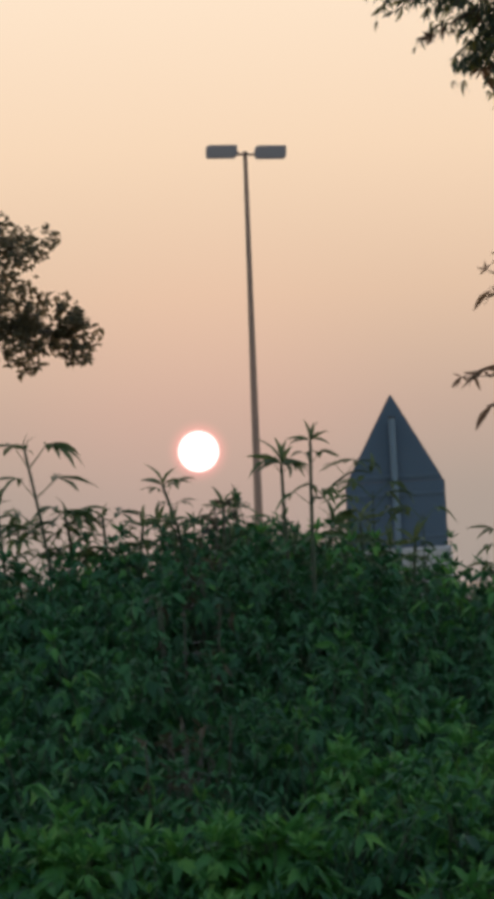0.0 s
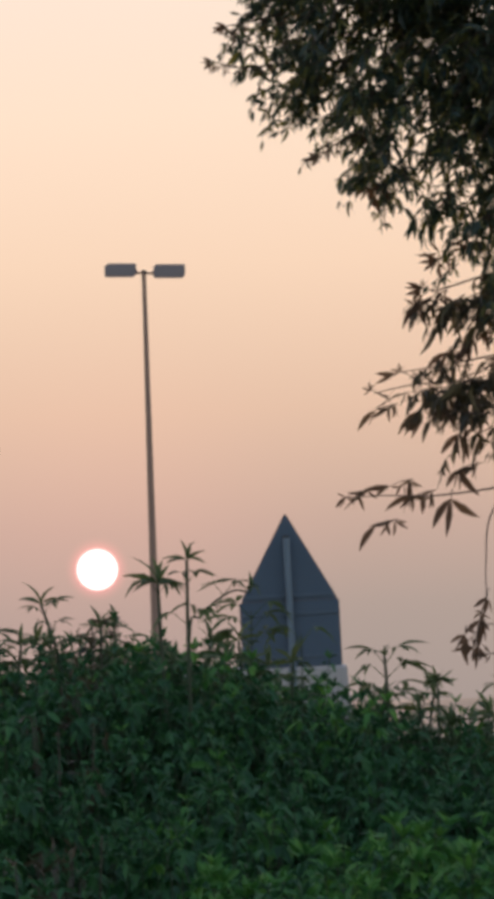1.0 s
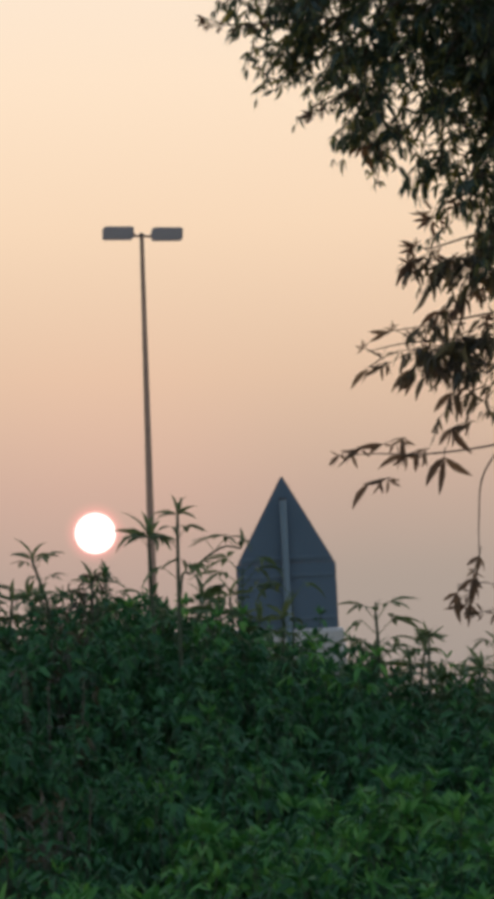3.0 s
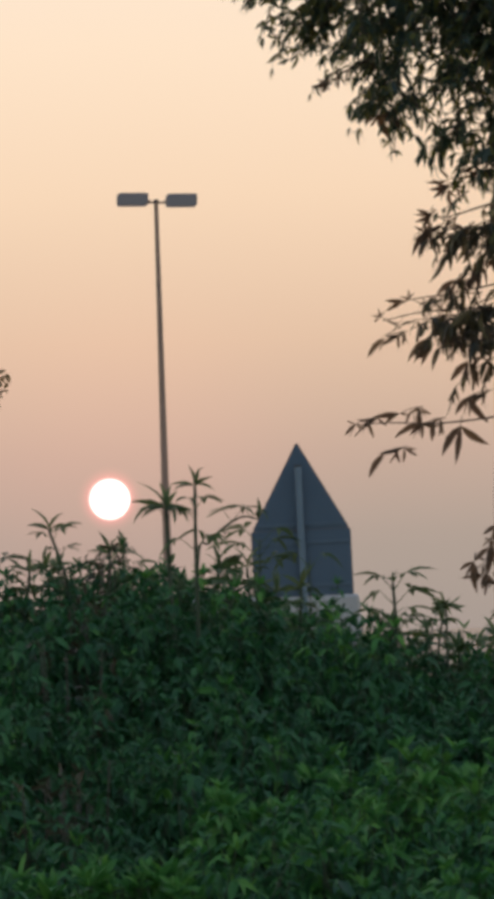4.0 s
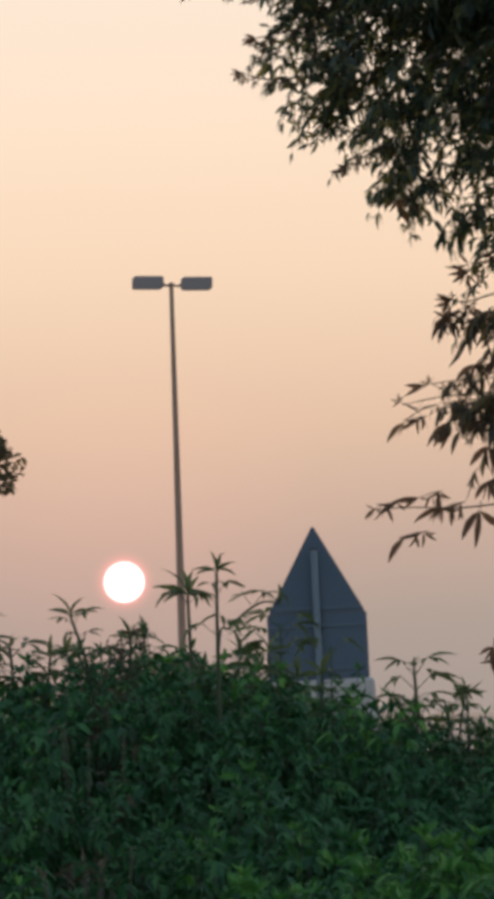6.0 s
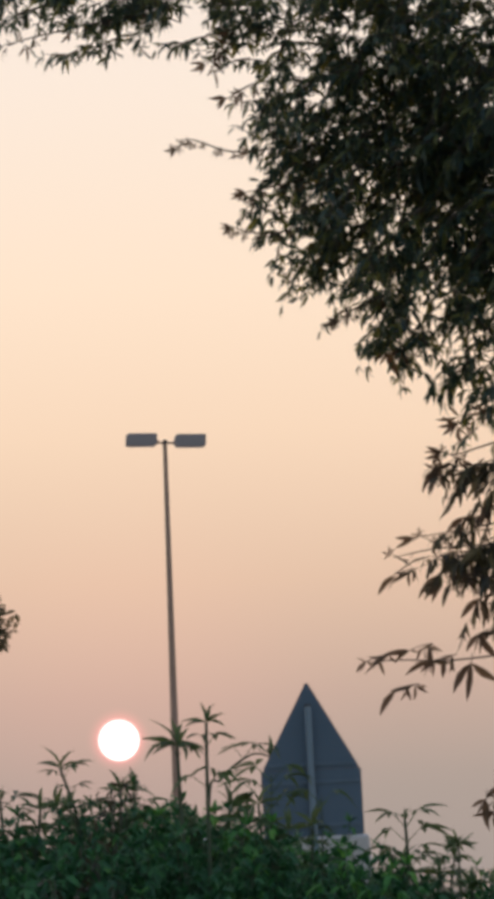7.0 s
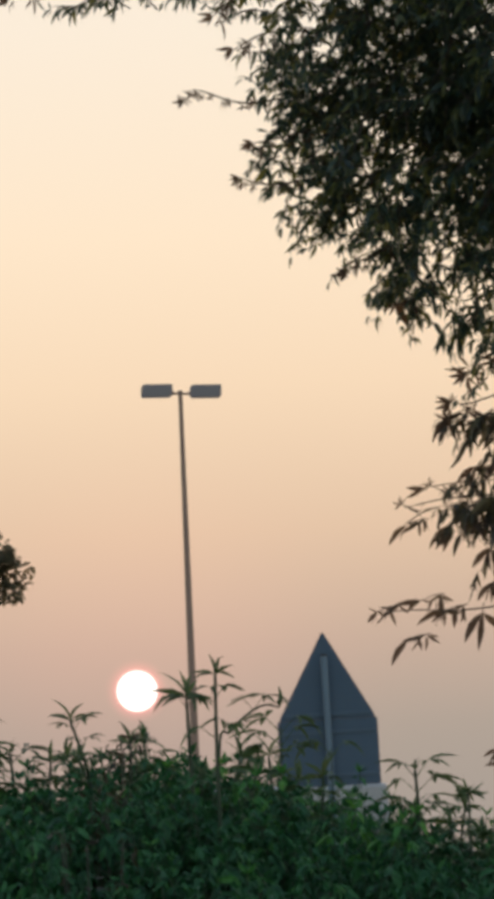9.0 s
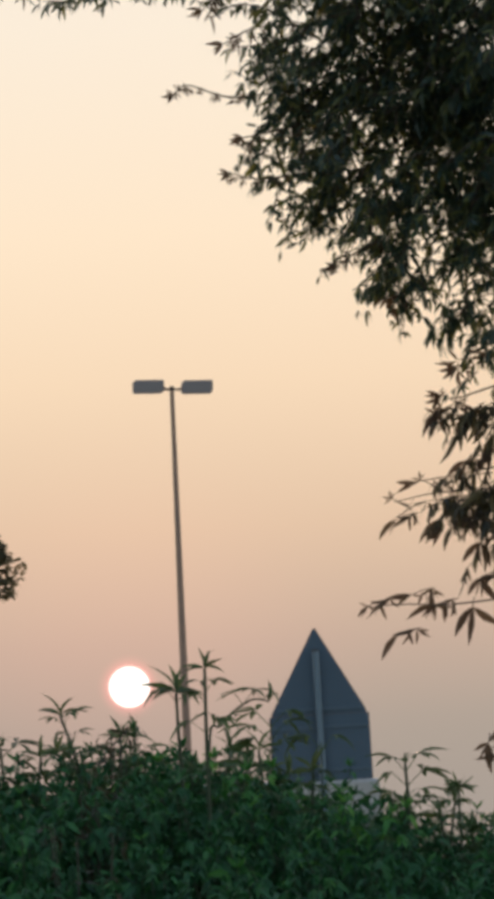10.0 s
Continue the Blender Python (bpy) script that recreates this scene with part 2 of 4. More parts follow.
def blades(pos, way, up, length, width, droop, light=False):
    """Corners and triangles of many leaf blades at once."""
    B_X, B_Y, B_Z, B_T = (C_X, C_Y, C_Z, C_T) if light else (F_X, F_Y, F_Z, F_T)
    way = unit(way)
    side = unit(np.cross(way, up))
    nrm = np.cross(side, way)
    l, w, k = length[:, None, None], width[:, None, None], droop[:, None, None]
    x, y, z = B_X[None, :, None], B_Y[None, :, None], B_Z[None, :, None]
    v = pos[:, None] + side[:, None] * (x * w) + way[:, None] * (y * l * (1 - 0.25 * k * y)) + nrm[:, None] * (z * w - k * l * y * y)
    t = B_T[None] + (np.arange(len(pos)) * len(B_X))[:, None, None]
    return v.reshape(-1, 3), t.reshape(-1, 3)


def fans(g, hubs, out, count, size, spread=1.3, width=0.26, sag=0.35, tilt=0.35, droop=(0.15, 0.6)):
    """Palmate leaves: at every hub count leaflets fan out round the direction out and hang a little."""
    n = len(hubs)
    out = unit(out)
    side = unit(np.cross(out, np.array((0, 0, 1.0))) + g.normal(0, tilt, (n, 3)))
    rows = []
    for k in range(count):
        a = (2 * k / max(1, count - 1) - 1) * spread + g.normal(0, 0.16, n)
        way = out * np.cos(a)[:, None] + side * np.sin(a)[:, None]
        way[:, 2] -= sag * g.uniform(0.4, 1.6, n)
        ln = size * (1 - 0.38 * np.abs(a / spread) ** 1.5) * g.uniform(0.75, 1.2, n)
        up = np.tile((0, 0, 1.0), (n, 1)) + 0.4 * out + g.normal(0, tilt, (n, 3))
        rows.append((hubs, way, up, ln, ln * width * g.uniform(0.8, 1.25, n), g.uniform(*droop, n)))
    return tuple(np.concatenate(c) for c in zip(*rows))


def tube_arrays(points, r0, r1, sides=6):
    pts = np.array(points, float)
    n = len(pts)
    tang = unit(np.gradient(pts, axis=0))
    ref = np.array((0.31, 0.9, 0.12))
    a = unit(np.cross(tang, ref))
    b = np.cross(tang, a)
    rad = np.linspace(r0, r1, n)[:, None, None]
    ang = np.linspace(0, 2 * math.pi, sides, endpoint=False)[None, :, None]
    v = pts[:, None] + rad * (np.cos(ang) * a[:, None] + np.sin(ang) * b[:, None])
    tris = []
    for i in range(n - 1):
        for j in range(sides):
            p, q = i * sides + j, i * sides + (j + 1) % sides
            tris += [(p, q, q + sides), (p, q + sides, p + sides)]
    top = (n - 1) * sides
    tris += [(top, top + j, top + j + 1) for j in range(1, sides - 1)]
    return v.reshape(-1, 3), np.array(tris)


def joined(pieces):
    vs, ts, n = [], [], 0
    for v, t in pieces:
        vs.append(v)
        ts.append(t + n)
        n += len(v)
    return np.concatenate(vs), np.concatenate(ts)


def bend(points, steps=10):
    """A smooth line through a few points."""
    p = np.array(points, float)
    if len(p) == 2:
        return p[0] + (p[1] - p[0]) * np.linspace(0, 1, 4)[:, None]
    q = np.vstack((2 * p[0] - p[1], p, 2 * p[-1] - p[-2]))
    res = []
    for i in range(1, len(q) - 2):
        for t in np.linspace(0, 1, steps, endpoint=False):
            a, b, c, d = q[i - 1], q[i], q[i + 1], q[i + 2]
            res.append(0.5 * (2 * b + (c - a) * t + (2 * a - 5 * b + 4 * c - d) * t * t + (3 * b - a - 3 * c + d) * t ** 3))
    res.append(p[-1])
    return np.array(res)


def box(bm, size, centre, bevel=0.0):
    r = bmesh.ops.create_cube(bm, size=1.0, matrix=Matrix.Translation(centre) @ Matrix.Diagonal((*size, 1)))
    if bevel:
        es = list({e for v in r["verts"] for e in v.link_edges})
        bmesh.ops.bevel(bm, geom=es, offset=bevel, segments=2, affect="EDGES", profile=0.5)
    return bm


def slab(outline, y0, y1, bevel=0.0):
    """An outline in x and z, given thickness along y."""
    bm = bmesh.new()
    f = bm.faces.new([bm.verts.new((x, y0, z)) for x, z in outline])
    r = bmesh.ops.extrude_face_region(bm, geom=[f])
    bmesh.ops.translate(bm, verts=[g for g in r["geom"] if isinstance(g, bmesh.types.BMVert)], vec=(0, y1 - y0, 0))
    bmesh.ops.recalc_face_normals(bm, faces=bm.faces)
    if bevel:
        bmesh.ops.bevel(bm, geom=list(bm.edges), offset=bevel, segments=2, affect="EDGES", profile=0.5)
    return bm


def cylinder(r0, r1, z0, z1, sides=20, caps=True):
    bm = bmesh.new()
    bmesh.ops.create_cone(bm, cap_ends=caps, segments=sides, radius1=r0, radius2=r1, depth=z1 - z0,
                          matrix=Matrix.Translation((0, 0, (z0 + z1) / 2)))
    return bm


def thing(name, at, label, category, group="", kind=""):
    ob = new(name)
    ob.matrix_basis = at if isinstance(at, Matrix) else Matrix.Translation(at)
    return tagged(ob, label, category, group, kind)


# ---------------------------------------------------------------- ground and sun
def ground():
    bm = bmesh.new()
    rings, spokes = [0, 3, 6, 10, 16, 26, 45, 80, 150, 300, 700, 1600, 3500], 48
    rows = []
    for r in rings[1:]:
        rows.append([bm.verts.new((r * math.cos(2 * math.pi * k / spokes), r * math.sin(2 * math.pi * k / spokes),
                                   0.05 * noise.noise((r * 0.3, k * 0.7, 0)) if 3 < r < 30 else 0.0)) for k in range(spokes)])
    c = bm.verts.new((0, 0, 0))
    for k in range(spokes):
        bm.faces.new((c, rows[0][k], rows[0][(k + 1) % spokes]))
        for a, b in zip(rows, rows[1:]):
            bm.faces.new((a[k], b[k], b[(k + 1) % spokes], a[(k + 1) % spokes]))
    ob = part("ground", bm, M_SOIL, smooth=True)
    tagged(ob, "pale dry sandy soil", "ground", kind="structure")


def sun_disc():
    """The low sun itself, white in the middle and reddened towards its limb."""
    m, nt, N, L = material("sun_surface")
    out, em, tc, ln = N("ShaderNodeOutputMaterial"), N("ShaderNodeEmission"), N("ShaderNodeTexCoord"), N("ShaderNodeVectorMath")
    ln.operation = "LENGTH"
    L(tc.outputs["Object"], ln.inputs[0])
    ramp = N("ShaderNodeValToRGB")
    els = ramp.color_ramp.elements
    els.new(0.5)
    for e, (p, col) in zip(els, ((0.0, (1, 0.94, 0.88)), (0.9, (1, 0.90, 0.84)), (1.0, (0.8, 0.42, 0.36)))):
        e.position, e.color = p, (*col, 1)
    dv = N("ShaderNodeMath")
    dv.operation = "DIVIDE"
    dv.inputs[1].default_value = 21.3
    L(ln.outputs["Value"], dv.inputs[0])
    L(dv.outputs[0], ramp.inputs[0])
    L(ramp.outputs[0], em.inputs["Color"])
    em.inputs["Strength"].default_value = 1.6
    L(em.outputs[0], out.inputs[0])
    bm = bmesh.new()
    bmesh.ops.create_circle(bm, cap_ends=True, segments=72, radius=21.3)
    ob = part("sun_backdrop", bm, m)
    ob.matrix_basis = look(Vector((0, 0, 1.6)) + SUN_DIR * 4200, (0, 0, 1.6))
    tagged(ob, "low white evening sun in thick haze", "sun", kind="structure")


ground()
sun_disc()


# ---------------------------------------------------------------- street lamp
def street_lamp():
    t = thing("street_lamp", (-1.27, 99, 0), "tall tapered grey steel street lamp with two flat heads", "street lamp")
    top = 11.9
    part("base_plate", box(bmesh.new(), (0.45, 0.45, 0.03), (0, 0, 0.015), 0.005), M_GALV, t)
    for sx in (-1, 1):
        for sy in (-1, 1):
            b = part("bolt", cylinder(0.018, 0.018, 0.03, 0.09, 6), M_GALV, t)
            b.location = (sx * 0.17, sy * 0.17, 0)
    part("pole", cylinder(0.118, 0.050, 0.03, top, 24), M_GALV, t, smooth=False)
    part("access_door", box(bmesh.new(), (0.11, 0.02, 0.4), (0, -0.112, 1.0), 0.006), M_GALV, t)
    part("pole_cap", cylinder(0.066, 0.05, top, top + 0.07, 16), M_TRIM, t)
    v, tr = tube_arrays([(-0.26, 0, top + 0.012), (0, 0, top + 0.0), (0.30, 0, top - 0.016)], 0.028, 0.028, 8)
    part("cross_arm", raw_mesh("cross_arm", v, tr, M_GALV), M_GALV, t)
    for s, x0, zc in ((-1, -0.555, top + 0.085), (1, 0.605, top + 0.03)):
        h = 0.16
        c = 0.07
        xi, xo = -0.375, 0.375
        # chamfered on two opposite corners, as a flat floodlight seen from below its front
        outline = [(xi + c, h), (xo - 0.02, h), (xo, h - 0.02), (xo, -h + c), (xo - c, -h), (xi + 0.03, -h), (xi, -h + 0.03), (xi, h - c)]
        if s < 0:
            outline = [(xi + c, h), (xo - 0.02, h), (xo, h - 0.03), (xo, -h + c), (xo - c * 1.2, -h), (xi + 0.02, -h), (xi, -h + 0.03), (xi, h - c)]
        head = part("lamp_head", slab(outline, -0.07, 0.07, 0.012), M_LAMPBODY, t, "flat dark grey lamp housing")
        head.matrix_basis = pose(x0, 0, zc, 0, 1.6, 0)
        inner = [(x * 0.86, z * 0.78) for x, z in outline]
        part("lens", slab(inner, -0.078, -0.069), M_LENS, head, "dark lamp glass")
        part("bracket", box(bmesh.new(), (0.1, 0.06, 0.07), (-s * 0.37, 0, -0.04), 0.01), M_GALV, head)
        for k in range(5):
            part("cooling_fin", box(bmesh.new(), (0.5, 0.03, 0.012), (0, 0.084, -0.09 + 0.045 * k)), M_LAMPBODY, head)


street_lamp()


# ---------------------------------------------------------------- road sign seen from behind
def road_sign():
    t = thing("warning_sign", pose(0.765, 37.5, 0, 0, -1.0, 0), "back of a triangular warning sign over a plate on a post", "road sign")
    zt, zb = 3.28, 2.520

    def rounded(corners, r):
        pts = []
        n = len(corners)
        for i in range(n):
            p, a, b = Vector(corners[i]), Vector(corners[i - 1]), Vector(corners[(i + 1) % n])
            s, e = p + (a - p).normalized() * r, p + (b - p).normalized() * r
            for k in range(5):
                u = k / 4
                pts.append(tuple(s.lerp(p, u).lerp(p.lerp(e, u), u)))
        return pts

    tri = part("triangle_plate", slab(rounded([(-0.43, zb), (0.43, zb), (0, zt + 0.02)], 0.035), 0, 0.004), M_SIGN, t, "blue-grey bare metal back of a triangle")
    part("rim", slab(rounded([(-0.438, zb - 0.002), (0.438, zb - 0.002), (0, zt + 0.03)], 0.035), 0.011, 0.015), M_EDGE, tri, "dull red rim of the sign face")
    pl = part("rectangle_plate", slab(rounded([(-0.442, 1.925), (0.442, 1.925), (0.442, 2.515), (-0.442, 2.515)], 0.02), 0.0, 0.004), M_SIGN, t)
    part("rim", slab(rounded([(-0.447, 1.920), (0.447, 1.920), (0.447, 2.520), (-0.447, 2.520)], 0.02), 0.005, 0.009), M_EDGE, pl)
    for z, w, host in ((2.56, 0.76, tri), (2.40, 0.86, pl), (2.015, 0.86, pl)):
        part("rail", box(bmesh.new(), (w, 0.010, 0.032), (0, -0.006, z), 0.004), M_RAIL, host, "grey stiffening rail")
        for s in (-1, 1):
            part("clamp", box(bmesh.new(), (0.02, 0.07, 0.03), (s * 0.046, -0.036, z), 0.004), M_RAIL, host)
    part("post", cylinder(0.034, 0.032, 0, 3.08, 20), M_POST, t, "grey round steel post").location = (0, -0.065, 0)
    part("post_cap", cylinder(0.036, 0.026, 3.08, 3.10, 16), M_TRIM, t).location = (0, -0.065, 0)


road_sign()


# ---------------------------------------------------------------- parked vehicles behind the hedge
def wheel(parent, x, y, r=0.33):
    ob = part("wheel", cylinder(r * 0.3, r * 0.3, -0.1, 0.1, 16), M_TRIM, parent)
    ob.matrix_basis = pose(x, y, r, 90, 0, 0)
    bm = bmesh.new()
    n, k = 28, 10
    vs = [[bm.verts.new(((r - 0.06 + 0.06 * math.cos(b)) * math.cos(a), (r - 0.06 + 0.06 * math.cos(b)) * math.sin(a), 0.11 * math.sin(b)))
           for b in [2 * math.pi * j / k for j in range(k)]] for a in [2 * math.pi * i / n for i in range(n)]]
    for i in range(n):
        for j in range(k):
            bm.faces.new((vs[i][j], vs[(i + 1) % n][j], vs[(i + 1) % n][(j + 1) % k], vs[i][(j + 1) % k]))
    part("tyre", bm, M_TYRE, ob, smooth=True)
    part("rim", cylinder(r - 0.09, r - 0.11, -0.09, 0.09, 20), M_RIM, ob)


def vehicle(name, at, label, category, body, glass, length, width, wheels):
    t = thing(name, at, label, category)
    part("body", slab(body, -width / 2, width / 2, 0.05), M_WHITE, t, "white painted body")
    for g in glass:
        for s in (-1, 1):
            part("side_window", slab(g, s * (width / 2 + 0.001) - 0.006, s * (width / 2 + 0.001) + 0.006), M_GLASS, t, "dark tinted window")
    for x in wheels:
        for s in (-1, 1):
            wheel(t, x, s * (width / 2 - 0.12))
    for s in (-1, 1):
        part("tail_light", box(bmesh.new(), (0.05, 0.16, 0.25), (length / 2 - 0.01, s * (width / 2 - 0.15), 0.95), 0.02), M_TAIL, t)
        part("headlight", box(bmesh.new(), (0.08, 0.26, 0.16), (-length / 2 + 0.03, s * (width / 2 - 0.22), 0.78), 0.02), M_CLEAR, t)
    part("bumper", box(bmesh.new(), (0.12, width - 0.1, 0.2), (length / 2, 0, 0.45), 0.03), M_TRIM, t)
    part("bumper", box(bmesh.new(), (0.12, width - 0.1, 0.2), (-length / 2, 0, 0.45), 0.03), M_TRIM, t)
    return t


vehicle("white_van", (-0.57, 60, 0), "white panel van parked side-on beyond the hedge", "van",
        [(-2.55, 0.35), (2.55, 0.35), (2.55, 1.3), (2.5, 2.12), (-1.2, 2.14), (-1.55, 2.02), (-2.0, 1.25), (-2.5, 1.02)],
        [[(-1.75, 1.32), (-1.0, 1.32), (-1.0, 1.9), (-1.45, 1.9)], [(-0.8, 1.32), (0.6, 1.32), (0.6, 1.9), (-0.8, 1.9)]], 5.1, 1.85, (-1.6, 1.55))
vehicle("white_car", (4.12, 45, 0), "white hatchback car parked beyond the hedge", "car",
        [(-2.05, 0.32), (2.05, 0.32), (2.1, 1.0), (1.85, 1.60), (1.3, 1.72), (-0.45, 1.70), (-1.05, 1.22), (-2.0, 1.02)],
        [[(-0.85, 1.24), (0.2, 1.24), (0.2, 1.60), (-0.40, 1.60)], [(0.3, 1.24), (1.65, 1.24), (1.5, 1.60), (0.3, 1.60)]], 4.15, 1.75, (-1.3, 1.25))


# ---------------------------------------------------------------- hedge of leafy shrubs
def shrub_meshes(seed, shoots=80, fresh=0.5, lumpy=0.13):
    """Leaves, young tips and stems of one shrub 1.4 m high: shoots with opposite hand-shaped leaves on stalks."""
    g = np.random.default_rng(seed)
    old, young, stems, canes = [], [], [], []
    for _ in range(shoots):
        a, r = g.uniform(0, 2 * math.pi), 0.27 * math.sqrt(g.uniform())
        lump = noise.noise((seed + 8 * r * math.cos(a), 8 * r * math.sin(a), 0.3))
        top = 1.40 - 0.9 * r * r + lumpy * lump + g.normal(0, 0.025) - 0.10 * g.uniform() ** 2
        tip = np.array((r * math.cos(a), r * math.sin(a), top))
        axis = unit(np.array((*g.normal(0, 0.22, 2), 1.0)))
        size = g.uniform(0.72, 1.1)
        turn = g.uniform(0, math.pi)
        tender = g.uniform() < fresh * (0.55 + 1.6 * lump)
        n = int(g.integers(4, 7))
        ang = g.uniform(0, 6.28) + np.arange(n) * 2 * math.pi / n
        bud = (np.tile(tip, (n, 1)), np.stack((np.cos(ang), np.sin(ang), g.uniform(0.5, 1.8, n)), 1), g.normal(0, 0.6, (n, 3)) + (0, 0, 1.0),
               size * g.uniform(0.020, 0.034, n), size * g.uniform(0.006, 0.009, n), g.uniform(-0.05, 0.3, n))
        (young if tender else old).append(bud)
        for k in range(int(g.integers(3, 5))):
            joint = tip - axis * (0.014 + 0.040 * k * (1 + 0.1 * k))
            for s in (0, math.pi):
                az = turn + s + k * 1.57 + g.normal(0, 0.25)
                out = np.array((math.cos(az), math.sin(az), 0.0))
                reach = (0.014 + 0.013 * k) * size
                hub = joint + out * reach + (0, 0, reach * g.uniform(0.2, 0.9))
                leaf = fans(g, hub[None], out[None], 3 if k == 0 else 5, size * (0.034 + 0.006 * min(k, 2)), 1.15, 0.30, 0.22 + 0.14 * k)
                (young if tender and k < 2 else old).append(leaf)
        stems.append(tube_arrays([tip, tip - axis * 0.22, (tip[0] * 0.6, tip[1] * 0.6, top - 0.5)], 0.0009, 0.0022, 3))
    for _ in range(6):
        a, r = g.uniform(0, 2 * math.pi), g.uniform(0.02, 0.12)
        x, y = r * math.cos(a), r * math.sin(a)
        canes.append(raw_mesh("stem", *tube_arrays(bend([(x, y, -0.02), (x * 1.3, y * 1.3, 0.5), (x * 1.8 + g.normal(0, 0.03), y * 1.8, 1.1)], 4), 0.010, 0.004, 5), M_STEM))
    packed = []
    for name, blist, mat in (("foliage", old, M_HEDGE), ("young_leaves", young, M_YOUNG)):
        cat = [np.concatenate(col) for col in zip(*blist)]
        packed.append(raw_mesh(name, *blades(*cat, light=True), mat))
    packed.append(raw_mesh("branchwork", *joined(stems), M_STEM))
    return packed, canes


def hedge_height(x, y):
    """The lower front of the hedge, its steeper face and the top behind."""
    steps = ((4.6, 1.10), (5.2, 1.235), (6.0, 1.345), (6.6, 1.41), (7.0, 1.53), (7.5, 1.625), (8.0, 1.658), (8.4, 1.65), (9.2, 1.45))
    y = min(max(y, steps[0][0]), steps[-1][0])
    for (a, ha), (b, hb) in zip(steps, steps[1:]):
        if a <= y <= b:
            h = ha + (hb - ha) * (y - a) / (b - a)
            break
    far = min(max((y - 6.0) / 1.5, 0), 1)
    hollow = 0.06 * math.exp(-((x + 0.23) ** 2 + (y - 6.25) ** 2) / 0.02)
    gap = far * (0.02 * min(max((-0.38 - x) / 0.1, 0), 1) + 0.07 * math.exp(-((x + 0.45) / 0.07) ** 2)) - 0.035 * far * (math.exp(-((x - 0.05) / 0.07) ** 2) + math.exp(-((x + 0.28) / 0.05) ** 2) - math.exp(-((x - 0.225) / 0.06) ** 2))
    gap += far * 0.03 * min(max((x - 0.48) / 0.1, 0), 1)
    return h - hollow - gap - far * (max(0, x + 0.05) * 0.16 - 0.04 * min(max(-x / 0.12, 0), 1))


FRONT = [shrub_meshes(100 + k, 76, 0.36, 0.20) for k in range(5)]
DULL = [shrub_meshes(150 + k, 76, 0.10, 0.18) for k in range(3)]
BACK = [shrub_meshes(200 + k, 86, 0.15, 0.07) for k in range(4)]
SPARSE = [shrub_meshes(300 + k, 26, 0.4) for k in range(2)]


def hedge():
    g = random.Random(11)
    row = 0
    y = 4.8
    while y < 8.9:
        x = -1.45 + (0.17 if row % 2 else 0)
        while x < 1.5:
            px, py = x + g.uniform(-0.06, 0.06), y + g.uniform(-0.06, 0.06)
            inner = -0.082 * py - 0.27 < px < 0.084 * py + 0.27 and py > 5.0
            h = hedge_height(px, py) + g.uniform(-0.045, 0.03)
            slope = math.atan2(hedge_height(px, py + 0.15) - hedge_height(px, py - 0.15), 0.3)
            turn = Matrix.Translation((0, 0, h)) @ Matrix.Rotation(slope, 4, "X") @ Matrix.Rotation(g.uniform(0, 6.28), 4, "Z") @ Matrix.Translation((0, 0, -1.4))
            t = thing("shrub", (px, py, 0), "dense dark green leafy shrub in a hedge", "shrub", "shrubs of the hedge")
            (fol, yng, brn), canes = g.choice((FRONT if py < 6.8 and (px > -0.08 or py < 5.55) else DULL if py < 6.8 else BACK) if inner else SPARSE)
            for name, me, lab in (("foliage", fol, ""), ("young_foliage", yng, "pale green young leaf tips"), ("branchwork", brn, "thin green-brown shoots")):
                ob = tagged(part(name, me, None, t, lab), kind="stuff")
                ob.matrix_basis = turn
            for me in canes:
                part("stem", me, None, t).scale = (1, 1, h / 1.4)
            x += 0.34
        y += 0.34
        row += 1


hedge()


def tuft_meshes(seed):
    """A few tender shoots, each a star of pale leaves over a pair of fans."""
    g = np.random.default_rng(seed)
    young, stalks = [], []
    for _ in range(5):
        a, r = g.uniform(0, 2 * math.pi), 0.05 * math.sqrt(g.uniform())
        tip = np.array((r * math.cos(a), r * math.sin(a), 1.4 - 6 * r * r + g.normal(0, 0.014)))
        size = g.uniform(0.8, 1.2)
        n = 6
        ang = g.uniform(0, 6.28) + np.arange(n) * 2 * math.pi / n
        young.append((np.tile(tip, (n, 1)), np.stack((np.cos(ang), np.sin(ang), g.uniform(0.5, 1.7, n)), 1), g.normal(0, 0.5, (n, 3)) + (0, 0, 1.0),
                      size * g.uniform(0.024, 0.038, n), size * g.uniform(0.008, 0.012, n), g.uniform(0.0, 0.35, n)))
        for k in range(2):
            az = g.uniform(0, 6.28) + np.array((0, 3.14))
            out = np.stack((np.cos(az), np.sin(az), np.zeros(2)), 1)
            young.append(fans(g, tip - (0, 0, 0.02 + 0.03 * k) + out * 0.016, out, 5, size * 0.044, 1.2, 0.32, 0.15))
        stalks.append(tube_arrays([tip, (tip[0] * 0.5, tip[1] * 0.5, 1.1), (tip[0] * 0.2, tip[1] * 0.2, 0)], 0.001, 0.003, 4))
    cat = [np.concatenate(col) for col in zip(*young)]
    return raw_mesh("young_foliage", *blades(*cat, light=True), M_YOUNG), raw_mesh("branchwork", *joined(stalks), M_STEM)


TUFTS = [tuft_meshes(500 + k) for k in range(5)]


